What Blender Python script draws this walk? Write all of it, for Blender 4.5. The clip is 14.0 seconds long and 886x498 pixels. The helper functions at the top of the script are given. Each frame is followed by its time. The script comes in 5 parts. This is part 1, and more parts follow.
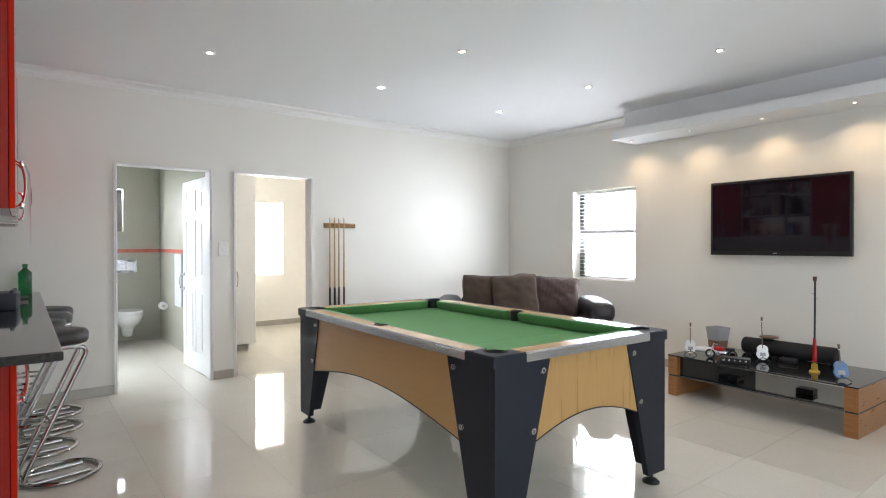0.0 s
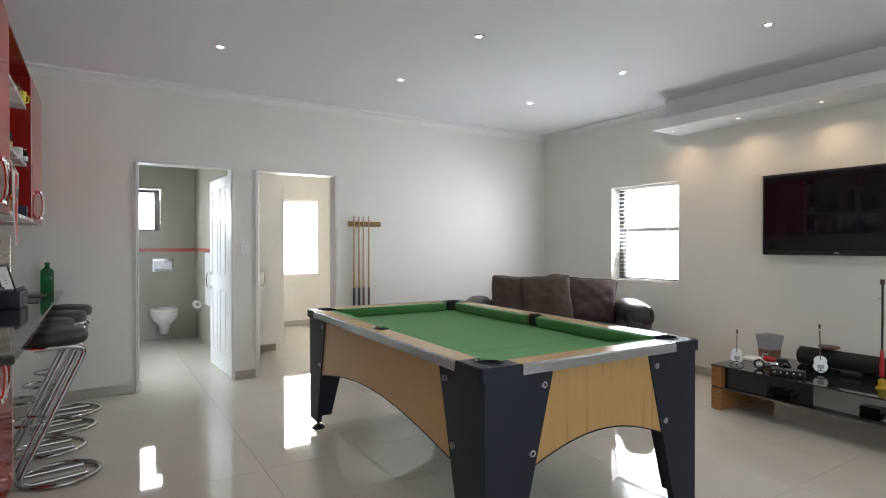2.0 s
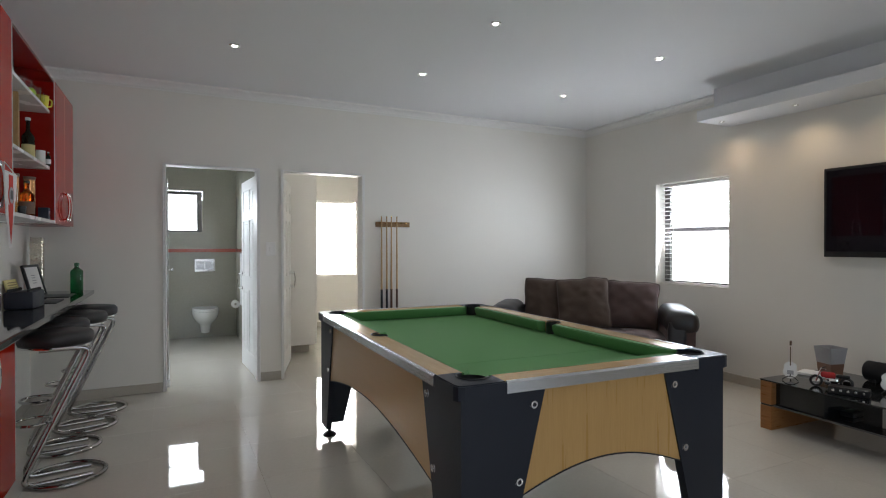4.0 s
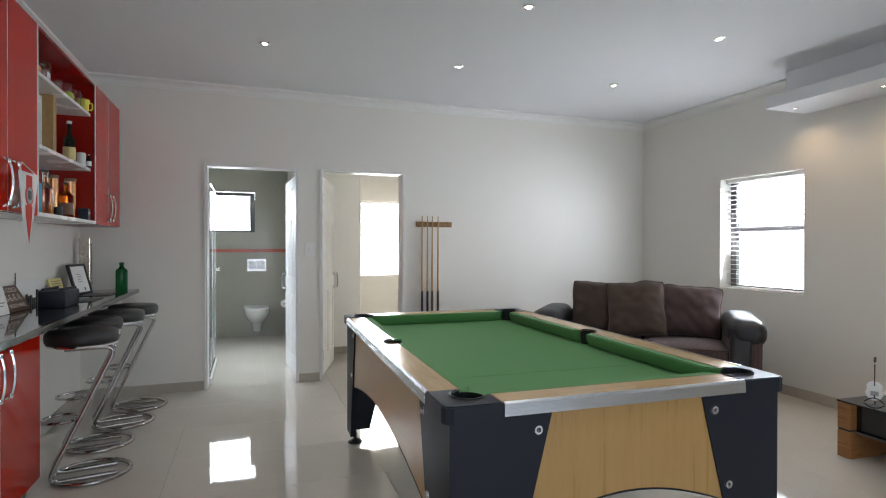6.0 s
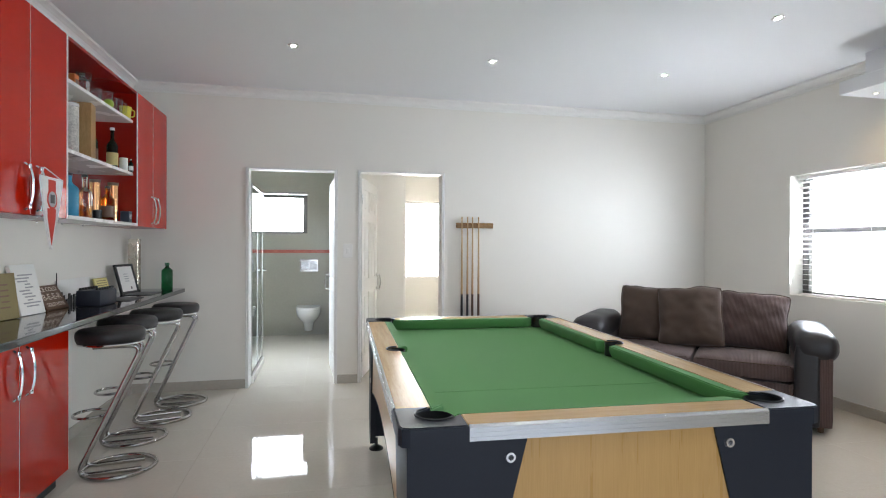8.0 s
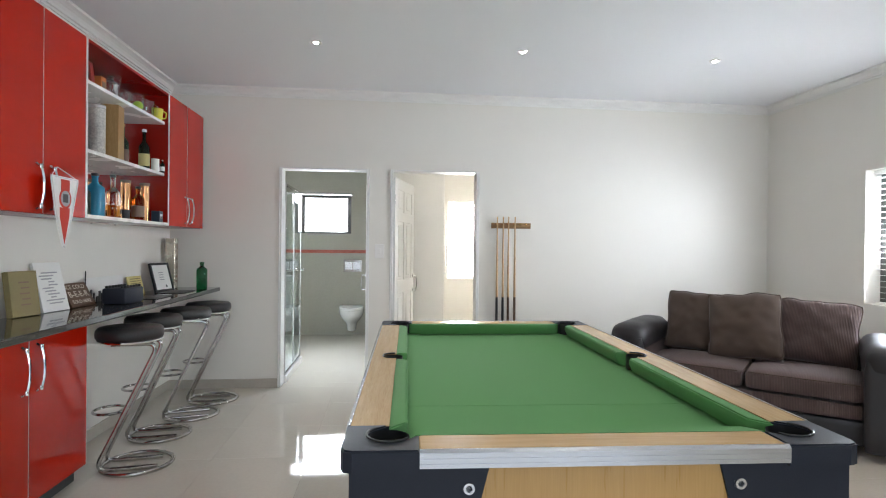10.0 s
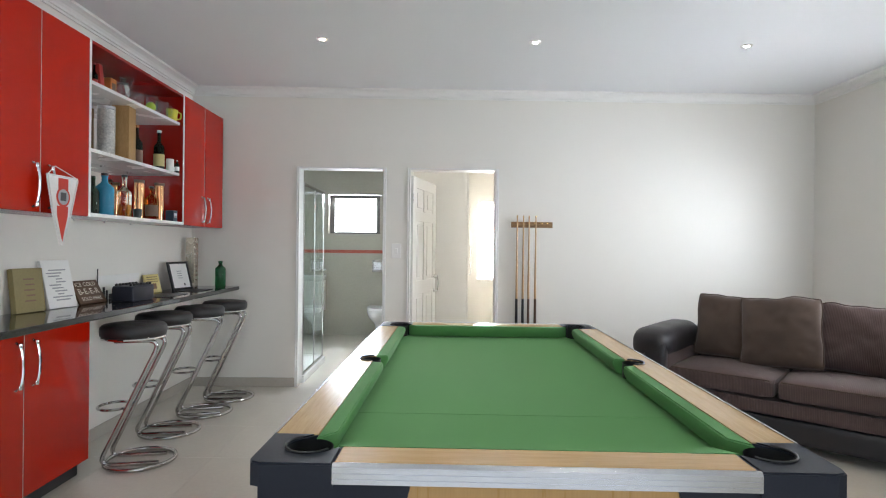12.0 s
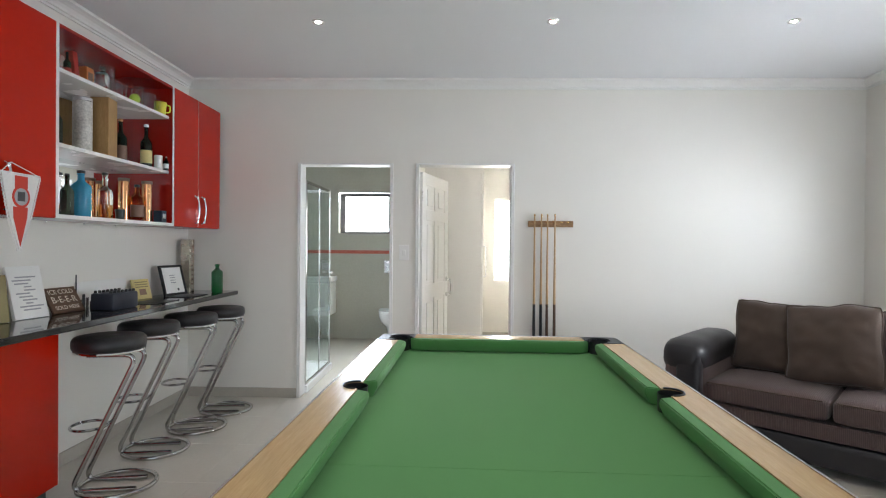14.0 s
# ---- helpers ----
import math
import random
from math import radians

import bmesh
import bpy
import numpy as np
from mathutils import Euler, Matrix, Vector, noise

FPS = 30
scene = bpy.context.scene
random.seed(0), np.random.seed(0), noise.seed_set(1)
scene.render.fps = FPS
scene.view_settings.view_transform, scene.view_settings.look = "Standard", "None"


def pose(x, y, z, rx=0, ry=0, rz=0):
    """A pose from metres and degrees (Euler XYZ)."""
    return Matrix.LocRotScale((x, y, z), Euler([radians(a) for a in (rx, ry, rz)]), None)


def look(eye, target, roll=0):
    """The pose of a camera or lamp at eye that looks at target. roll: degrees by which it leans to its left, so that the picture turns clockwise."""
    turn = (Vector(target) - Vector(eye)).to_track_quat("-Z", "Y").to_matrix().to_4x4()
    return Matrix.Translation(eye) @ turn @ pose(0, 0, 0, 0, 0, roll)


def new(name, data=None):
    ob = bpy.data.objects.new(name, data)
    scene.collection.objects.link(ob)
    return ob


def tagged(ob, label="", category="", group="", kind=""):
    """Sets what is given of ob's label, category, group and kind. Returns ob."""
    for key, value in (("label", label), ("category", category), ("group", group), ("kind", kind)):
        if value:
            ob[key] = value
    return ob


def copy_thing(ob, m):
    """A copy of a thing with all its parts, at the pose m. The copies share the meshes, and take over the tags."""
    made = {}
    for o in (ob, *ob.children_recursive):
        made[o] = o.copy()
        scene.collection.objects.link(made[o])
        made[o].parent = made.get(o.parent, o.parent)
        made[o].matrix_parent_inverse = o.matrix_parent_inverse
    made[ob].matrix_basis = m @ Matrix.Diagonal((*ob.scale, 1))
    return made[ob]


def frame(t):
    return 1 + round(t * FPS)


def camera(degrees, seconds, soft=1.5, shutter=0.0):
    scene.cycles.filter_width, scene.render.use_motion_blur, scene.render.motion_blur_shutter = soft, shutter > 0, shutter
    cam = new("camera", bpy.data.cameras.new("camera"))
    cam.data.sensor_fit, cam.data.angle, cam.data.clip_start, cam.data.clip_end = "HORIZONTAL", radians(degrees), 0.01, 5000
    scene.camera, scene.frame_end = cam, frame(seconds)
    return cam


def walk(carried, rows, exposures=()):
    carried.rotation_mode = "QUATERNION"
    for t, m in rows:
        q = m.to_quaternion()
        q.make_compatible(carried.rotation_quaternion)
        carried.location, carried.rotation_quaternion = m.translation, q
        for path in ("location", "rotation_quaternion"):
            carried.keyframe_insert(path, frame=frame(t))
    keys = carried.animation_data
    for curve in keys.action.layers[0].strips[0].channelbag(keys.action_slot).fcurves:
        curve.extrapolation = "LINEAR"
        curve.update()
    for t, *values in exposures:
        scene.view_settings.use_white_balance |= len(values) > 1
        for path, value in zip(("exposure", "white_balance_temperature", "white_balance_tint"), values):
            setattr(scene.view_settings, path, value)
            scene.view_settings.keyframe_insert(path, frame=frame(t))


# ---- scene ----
cam = camera(78.18, 14.0, soft=1.1)
PATH = [
    (0, (0.0365, 0.1251, 1.3374), (1.2589, 1.7081, 1.3232), -0.07),
    (0.5, (0.1220, 0.1415, 1.3451), (1.3075, 1.7522, 1.3312), -0.1),
    (1, (0.2364, 0.1546, 1.3472), (1.3823, 1.7937, 1.3340), -0.2),
    (1.5, (0.3290, 0.1603, 1.3408), (1.4362, 1.8258, 1.3264), -0.13),
    (2, (0.3997, 0.1797, 1.3274), (1.4702, 1.8690, 1.3129), -0.07),
    (2.5, (0.4828, 0.1985, 1.3279), (1.5118, 1.9134, 1.3144), -0.07),
    (5, (0.9193, 0.2616, 1.3335), (1.7078, 2.0996, 1.3220), 0.03),
    (5.5, (0.9848, 0.3026, 1.3271), (1.7186, 2.1631, 1.3169), 0.08),
    (6, (1.0721, 0.3247, 1.3334), (1.7440, 2.2085, 1.3225), 0.07),
    (6.5, (1.1380, 0.3449, 1.3480), (1.7518, 2.2484, 1.3349), 0.15),
    (7, (1.2346, 0.3629, 1.3508), (1.7880, 2.2848, 1.3384), 0.19),
    (7.5, (1.3335, 0.3726, 1.3512), (1.8225, 2.3119, 1.3393), 0.23),
    (8, (1.4119, 0.3835, 1.3469), (1.8375, 2.3377, 1.3371), 0.24),
    (10.5, (1.8030, 0.5462, 1.3472), (1.9518, 2.5406, 1.3404), 0.53),
    (11, (1.8914, 0.5677, 1.3491), (1.9898, 2.5653, 1.3442), 0.47),
    (11.5, (1.9648, 0.5827, 1.3461), (2.0227, 2.5818, 1.3414), 0.58),
    (12, (2.0164, 0.6229, 1.3337), (2.0416, 2.6227, 1.3293), 0.65),
    (12.5, (2.0507, 0.6906, 1.3302), (2.0565, 2.6906, 1.3242), 0.6),
    (13, (2.1043, 0.7854, 1.3444), (2.0779, 2.7852, 1.3358), 0.72),
    (13.5, (2.1003, 0.8685, 1.3574), (2.0616, 2.8681, 1.3439), 0.51),
    (14, (2.1023, 0.9946, 1.3646), (2.0524, 2.9939, 1.3521), 0.47),
]
EXPOSURES = [(0, 0.62, 6200, 10), (1, 0.36, 6200, 10), (2, 0.1, 6200, 10), (2.5, -0.09, 6200, 10), (4.2, -0.43, 6200, 10), (5, -0.44, 6120, 10), (5.5, -0.27, 6120, 10), (6.5, 0.13, 6120, 10), (7.5, 0.39, 6120, 10), (8, 0.44, 6120, 10), (11, 0.48, 6180, 10), (12, 0.48, 6180, 10), (14, 0.36, 6180, 10)]
walk(cam, [(t, look(eye, target, roll)) for t, eye, target, roll in PATH], EXPOSURES)

# ---- light ----
world = bpy.data.worlds.new("world")
scene.world = world
world.use_nodes = True
_sky = world.node_tree.nodes.new("ShaderNodeTexSky")
_sky.sky_type, _sky.sun_disc = "NISHITA", False
_sky.sun_elevation, _sky.sun_rotation = radians(50), radians(60)
world.node_tree.links.new(_sky.outputs[0], world.node_tree.nodes["Background"].inputs[0])
world.node_tree.nodes["Background"].inputs[1].default_value = 0.12


def area(name, at, to, sx, sy, watts, color=(1, 1, 1)):
    d = bpy.data.lights.new(name, "AREA")
    d.shape, d.size, d.size_y, d.energy, d.color = "RECTANGLE", sx, sy, watts, color
    ob = new(name, d)
    ob.matrix_world = look(at, to)
    return ob


DAY = (0.89, 0.935, 1.0)
# daylight in the window openings, and in an assumed opening behind the walk's start
area("daylight_window", (5.775, 4.20, 1.47), (4, 4.20, 1.95), 0.86, 1.06, 54, DAY)
area("daylight_bath", (0.77, 9.175, 1.83), (0.77, 8, 0.95), 0.95, 0.75, 42, DAY)
# invented side fill for the bathroom; no window is known on this wall
area("bath_side_fill", (-1.27, 7.26, 1.80), (1.62, 7.20, 0.75), 0.66, 0.80, 11, DAY).data.spread = radians(65)
area("daylight_room", (3.106, 9.255, 1.46), (3.106, 8, 1.46), 0.84, 1.18, 105, (1.0, 0.96, 0.88))
area("daylight_assumed_south", (2.4, -2.2, 1.35), (2.4, 0, 2.15), 3.2, 2.2, 46, (0.87, 0.925, 1.0))


def spot(name, at, to, watts, deg, blend, color, radius=0.02):
    d = bpy.data.lights.new(name, "SPOT")
    d.energy, d.spot_size, d.spot_blend, d.color, d.shadow_soft_size = watts, radians(deg), blend, color, radius
    ob = new(name, d)
    ob.matrix_world = look(at, to)
    return ob


# ---- materials ----
def mat(name, base, rough=0.5, metal=0.0, vary=0.06, scale=6.0, fine=60.0, bump=0.05, coat=0.0, sheen=0.0, ior=1.5,
        stretch=(1, 1, 1), second=None, mix=0.0, rvary=0.06, transmission=0.0, per_object=0.0, dist=0.002):
    m = bpy.data.materials.new(name)
    m.use_nodes = True
    n, l = m.node_tree.nodes, m.node_tree.links
    b = n["Principled BSDF"]
    b.inputs["Roughness"].default_value, b.inputs["Metallic"].default_value = rough, metal
    b.inputs["IOR"].default_value, b.inputs["Coat Weight"].default_value = ior, coat
    b.inputs["Coat Roughness"].default_value = 0.03
    b.inputs["Sheen Weight"].default_value = sheen
    b.inputs["Transmission Weight"].default_value = transmission
    tc = n.new("ShaderNodeTexCoord")
    mp = n.new("ShaderNodeMapping")
    mp.inputs["Scale"].default_value = stretch
    l.new(tc.outputs["Object"], mp.inputs["Vector"])
    big, small = n.new("ShaderNodeTexNoise"), n.new("ShaderNodeTexNoise")
    big.inputs["Scale"].default_value, small.inputs["Scale"].default_value = scale, fine
    big.inputs["Detail"].default_value, small.inputs["Detail"].default_value = 4, 3
    l.new(mp.outputs[0], big.inputs["Vector"])
    l.new(mp.outputs[0], small.inputs["Vector"])
    add = n.new("ShaderNodeMath")
    add.operation = "ADD"
    l.new(big.outputs[0], add.inputs[0])
    l.new(small.outputs[0], add.inputs[1])
    if per_object:
        oi, mu = n.new("ShaderNodeObjectInfo"), n.new("ShaderNodeMath")
        mu.operation, mu.inputs[1].default_value, mu.inputs[2].default_value = "MULTIPLY_ADD", per_object, -per_object / 2
        l.new(oi.outputs["Random"], mu.inputs[0])
        ad2 = n.new("ShaderNodeMath")
        l.new(add.outputs[0], ad2.inputs[0])
        l.new(mu.outputs[0], ad2.inputs[1])
        add = ad2
    rng = n.new("ShaderNodeMapRange")
    rng.inputs["From Min"].default_value, rng.inputs["From Max"].default_value = 0.6, 1.4
    l.new(add.outputs[0], rng.inputs["Value"])
    mx = n.new("ShaderNodeMix")
    mx.data_type = "RGBA"
    lo = [max(0, c * (1 - vary)) for c in base]
    hi = [min(1, c * (1 + vary)) for c in base]
    if second:
        lo, hi = base, second
    mx.inputs["A"].default_value, mx.inputs["B"].default_value = (*lo, 1), (*hi, 1)
    l.new(rng.outputs[0], mx.inputs["Factor"])
    l.new(mx.outputs["Result"], b.inputs["Base Color"])
    rr = n.new("ShaderNodeMapRange")
    rr.inputs["From Min"].default_value, rr.inputs["From Max"].default_value = 0.3, 0.7
    rr.inputs["To Min"].default_value, rr.inputs["To Max"].default_value = max(0.0, rough - rvary), min(1, rough + rvary)
    l.new(big.outputs[0], rr.inputs["Value"])
    l.new(rr.outputs[0], b.inputs["Roughness"])
    if bump:
        bp = n.new("ShaderNodeBump")
        bp.inputs["Strength"].default_value, bp.inputs["Distance"].default_value = bump, dist
        l.new(small.outputs[0], bp.inputs["Height"])
        l.new(bp.outputs[0], b.inputs["Normal"])
    return m


def glow(name, color, strength):
    m = bpy.data.materials.new(name)
    m.use_nodes = True
    b = m.node_tree.nodes["Principled BSDF"]
    b.inputs["Base Color"].default_value = (*color, 1)
    b.inputs["Emission Color"].default_value, b.inputs["Emission Strength"].default_value = (*color, 1), strength
    return m


def clear_glass(name, color=(1, 1, 1), rough=0.0, ior=1.45):
    m = bpy.data.materials.new(name)
    m.use_nodes = True
    b = m.node_tree.nodes["Principled BSDF"]
    b.inputs["Base Color"].default_value = (*color, 1)
    b.inputs["Transmission Weight"].default_value = 1
    b.inputs["Roughness"].default_value, b.inputs["IOR"].default_value = rough, ior
    return m


M_WALL = mat("wall_paint", (0.80, 0.772, 0.712), 0.55, vary=0.015, scale=1.2, fine=180, bump=0.12, dist=0.001)
M_CEIL = mat("ceiling_paint", (0.785, 0.787, 0.797), 0.8, vary=0.012, scale=0.8, fine=150, bump=0.08, dist=0.001)
M_CORNICE = mat("cornice_plaster", (0.83, 0.82, 0.79), 0.6, vary=0.02, scale=3, fine=90, bump=0.1)
M_TILE = mat("polished_porcelain", (0.56, 0.523, 0.455), 0.035, vary=0.04, scale=2.5, fine=45, bump=0.0, coat=0.0, ior=1.70,
             rvary=0.012, per_object=0.06)
M_GROUT = mat("grout", (0.44, 0.405, 0.345), 0.85, vary=0.12, scale=4, fine=120, bump=0.3)
M_SKIRT = mat("skirting_tile", (0.47, 0.43, 0.37), 0.2, vary=0.06, scale=3, fine=60, bump=0.02)
M_WHITE = mat("white_satin", (0.82, 0.80, 0.77), 0.42, vary=0.02, scale=3, fine=60, bump=0.0, rvary=0.02)
M_DOOR = mat("door_enamel", (0.80, 0.79, 0.77), 0.45, vary=0.02, scale=3, fine=80, bump=0.0, rvary=0.02)
M_RED = mat("red_gloss", (0.47, 0.012, 0.002), 0.06, vary=0.04, scale=1.5, fine=40, bump=0.004, coat=0.0, ior=1.34, rvary=0.03)
# melamine red, its base darkened to carry the shade inside the open shelf
M_REDIN = mat("red_melamine", (0.30, 0.008, 0.004), 0.22, vary=0.06, scale=2, fine=50, bump=0.03)
M_EDGE = mat("cream_edging", (0.72, 0.66, 0.58), 0.3, vary=0.03, scale=4, fine=50, bump=0.0)
M_SHELF = mat("white_melamine", (0.78, 0.76, 0.74), 0.25, vary=0.02, scale=4, fine=50, bump=0.0)
M_GRANITE = mat("black_granite", (0.008, 0.008, 0.009), 0.06, vary=0.3, scale=90, fine=420, bump=0.0, second=(0.040, 0.038, 0.036),
                rvary=0.02, coat=0.3)
M_KICK = mat("dark_plinth", (0.03, 0.03, 0.032), 0.45, vary=0.15, bump=0.05)
M_CHROME = mat("chrome", (0.80, 0.80, 0.81), 0.06, 1.0, vary=0.03, scale=5, fine=60, bump=0.0, rvary=0.03)
M_STEEL = mat("brushed_aluminium", (0.66, 0.66, 0.67), 0.28, 1.0, vary=0.08, scale=3, fine=90, bump=0.05, stretch=(1, 1, 14))
M_TRIM = mat("ribbed_aluminium", (0.60, 0.61, 0.63), 0.24, 1.0, vary=0.03, scale=2, fine=30, bump=0.0, rvary=0.04)
# chrome with a darkened base, which paints in dim reflections
M_DIMCHROME = mat("chrome_painted_dim", (0.46, 0.45, 0.44), 0.09, 1.0, vary=0.08, scale=9, fine=60, bump=0.0, rvary=0.03)
M_BRASS = mat("brass", (0.62, 0.42, 0.18), 0.25, 1.0, vary=0.08, bump=0.0)
M_LEATHERETTE = mat("black_leatherette", (0.018, 0.017, 0.018), 0.42, vary=0.2, scale=8, fine=320, bump=0.25, rvary=0.08)
M_LEATHER = mat("dark_leather", (0.017, 0.015, 0.017), 0.44, vary=0.2, scale=7, fine=240, bump=0.12, rvary=0.03)
M_FELT = mat("green_baize", (0.085, 0.240, 0.070), 0.95, vary=0.07, scale=2.2, fine=700, bump=0.35, sheen=0.05, dist=0.001)
M_BEECH = mat("beech_laminate", (0.43, 0.252, 0.082), 0.30, scale=4, fine=26, bump=0.0, stretch=(9, 9, 0.4),
              second=(0.51, 0.31, 0.112), rvary=0.05)
M_BEECH_SIDE = mat("beech_side_laminate", (0.415, 0.248, 0.091), 0.30, scale=3, fine=20, bump=0.0, stretch=(3, 0.25, 3),
                   second=(0.445, 0.272, 0.104), rvary=0.01)
M_BEECH_RAIL = mat("beech_rail", (0.40, 0.255, 0.11), 0.22, scale=7, fine=42, bump=0.0, stretch=(9, 0.5, 9),
                   second=(0.54, 0.37, 0.175), rvary=0.015)
M_BEECH_END = mat("beech_rail_end", (0.40, 0.245, 0.092), 0.25, scale=7, fine=42, bump=0.0, stretch=(0.5, 9, 9),
                  second=(0.53, 0.345, 0.15), rvary=0.015)
M_SLATE = mat("charcoal_laminate", (0.013, 0.016, 0.025), 0.46, vary=0.12, scale=3, fine=260, bump=0.12, rvary=0.05, ior=1.36)
M_BLACK = mat("black_plastic", (0.012, 0.012, 0.013), 0.35, vary=0.2, scale=6, fine=120, bump=0.04)
M_DARKWOOD = mat("dark_wood", (0.060, 0.030, 0.016), 0.35, scale=6, fine=40, bump=0.05, stretch=(8, 1, 8), second=(0.13, 0.07, 0.035))
M_ORANGEWOOD = mat("cherry_wood", (0.24, 0.095, 0.026), 0.32, scale=6, fine=40, bump=0.05, stretch=(1, 1, 10), second=(0.36, 0.165, 0.055))
M_BOXWOOD = mat("pine_box", (0.24, 0.13, 0.05), 0.5, scale=6, fine=40, bump=0.08, stretch=(8, 8, 1), second=(0.36, 0.21, 0.09))
M_CUE = mat("cue_maple", (0.52, 0.34, 0.17), 0.3, vary=0.1, scale=6, fine=40, bump=0.02, stretch=(8, 8, 1))
M_DARKFRAME = mat("bronze_aluminium", (0.11, 0.105, 0.10), 0.4, 0.3, vary=0.1, bump=0.03)
M_BATHTILE = mat("bath_tile", (0.45, 0.43, 0.355), 0.16, vary=0.05, scale=2, fine=40, bump=0.02)
M_CERAMIC = mat("white_ceramic", (0.84, 0.84, 0.82), 0.08, vary=0.01, scale=3, fine=40, bump=0.0, coat=0.4, rvary=0.03)
M_MOSAIC = mat("red_mosaic", (0.40, 0.05, 0.03), 0.15, scale=60, fine=160, bump=0.1, second=(0.55, 0.22, 0.16))
M_TVGLASS = mat("tv_screen", (0.008, 0.006, 0.010), 0.035, vary=0.1, bump=0.0, rvary=0.01, ior=1.38)
M_SMOKED = mat("smoked_glass", (0.010, 0.011, 0.012), 0.04, vary=0.1, bump=0.0, rvary=0.01, coat=0.3)
M_GLASS = clear_glass("clear_glass")
M_PANE = clear_glass("window_pane", (0.98, 1.0, 0.99))
M_SHOWER = clear_glass("shower_glass", (0.84, 0.92, 0.91))
M_MIRROR = mat("mirror", (0.86, 0.87, 0.87), 0.02, 1.0, vary=0.01, bump=0.0, rvary=0.01)
M_GREENGLASS = clear_glass("green_glass", (0.012, 0.20, 0.055))
M_LAMP = glow("lamp_glow", (1.0, 0.95, 0.88), 24)
M_SPOTGLOW = glow("spot_glow", (1.0, 0.85, 0.62), 12)
M_PAPER = mat("white_paper", (0.80, 0.79, 0.76), 0.7, vary=0.03, scale=8, fine=90, bump=0.03)
M_INK = mat("ink", (0.05, 0.05, 0.055), 0.6, vary=0.2, bump=0.0)


def corduroy(name, a, b, along):
    m = mat(name, a, 0.9, vary=0.12, scale=5, fine=220, bump=0.0, sheen=0.1, second=b)
    n, l = m.node_tree.nodes, m.node_tree.links
    tc, w = n.new("ShaderNodeTexCoord"), n.new("ShaderNodeTexWave")
    w.bands_direction = along
    w.inputs["Scale"].default_value, w.inputs["Distortion"].default_value = 34, 0.4
    l.new(tc.outputs["Object"], w.inputs["Vector"])
    bp = n.new("ShaderNodeBump")
    bp.inputs["Strength"].default_value, bp.inputs["Distance"].default_value = 0.6, 0.004
    l.new(w.outputs["Fac"], bp.inputs["Height"])
    bs = n["Principled BSDF"]
    l.new(bp.outputs[0], bs.inputs["Normal"])
    src = bs.inputs["Base Color"].links[0].from_socket
    mx = n.new("ShaderNodeMix")
    mx.data_type, mx.blend_type = "RGBA", "MULTIPLY"
    mx.inputs["Factor"].default_value = 0.55
    l.new(src, mx.inputs["A"])
    rp = n.new("ShaderNodeMapRange")
    rp.inputs["To Min"].default_value, rp.inputs["To Max"].default_value = 0.35, 1.0
    l.new(w.outputs["Fac"], rp.inputs["Value"])
    l.new(rp.outputs[0], mx.inputs["B"])
    l.new(mx.outputs["Result"], bs.inputs["Base Color"])
    return m


M_CORD = corduroy("brown_corduroy", (0.090, 0.056, 0.050), (0.130, 0.084, 0.076), "X")
M_SUEDE = mat("brown_suede", (0.062, 0.040, 0.029), 0.9, vary=0.15, scale=6, fine=260, bump=0.3, sheen=0.12, second=(0.095, 0.064, 0.047))


# ---- mesh helpers ----
def box(bm, x0, x1, y0, y1, z0, z1, bevel=0.0, seg=1):
    r = bmesh.ops.create_cube(bm, size=1.0)
    vs = r["verts"]
    for v in vs:
        v.co = Vector(((x0 + x1) / 2 + v.co.x * (x1 - x0), (y0 + y1) / 2 + v.co.y * (y1 - y0), (z0 + z1) / 2 + v.co.z * (z1 - z0)))
    if bevel:
        es = list({e for v in vs for e in v.link_edges})
        bmesh.ops.bevel(bm, geom=es, offset=bevel, segments=seg, profile=0.5, affect="EDGES")
    return vs


def prism(bm, pts, axis, a, b):
    """Extrudes a 2D outline along an axis from a to b."""
    def to(p, h):
        return {"x": (h, p[0], p[1]), "y": (p[0], h, p[1]), "z": (p[0], p[1], h)}[axis]
    lo = [bm.verts.new(to(p, a)) for p in pts]
    hi = [bm.verts.new(to(p, b)) for p in pts]
    n = len(pts)
    fs = [bm.faces.new(lo), bm.faces.new(hi[::-1])]
    fs += [bm.faces.new((lo[i], hi[i], hi[(i + 1) % n], lo[(i + 1) % n])) for i in range(n)]
    bmesh.ops.recalc_face_normals(bm, faces=fs)
    return lo + hi


def lathe(bm, prof, seg=24, at=(0, 0, 0)):
    """Turns (radius, height) points round the z axis."""
    rings = []
    for r, h in prof:
        if r < 1e-5:
            rings.append([bm.verts.new((at[0], at[1], at[2] + h))])
        else:
            rings.append([bm.verts.new((at[0] + r * math.cos(2 * math.pi * i / seg), at[1] + r * math.sin(2 * math.pi * i / seg), at[2] + h)) for i in range(seg)])
    for a, b in zip(rings, rings[1:]):
        for i in range(seg):
            j = (i + 1) % seg
            q = [a[i % len(a)], a[j % len(a)], b[j % len(b)], b[i % len(b)]]
            q = [v for k, v in enumerate(q) if v not in q[:k]]
            if len(q) > 2:
                bm.faces.new(q)
    bmesh.ops.recalc_face_normals(bm, faces=bm.faces[:])


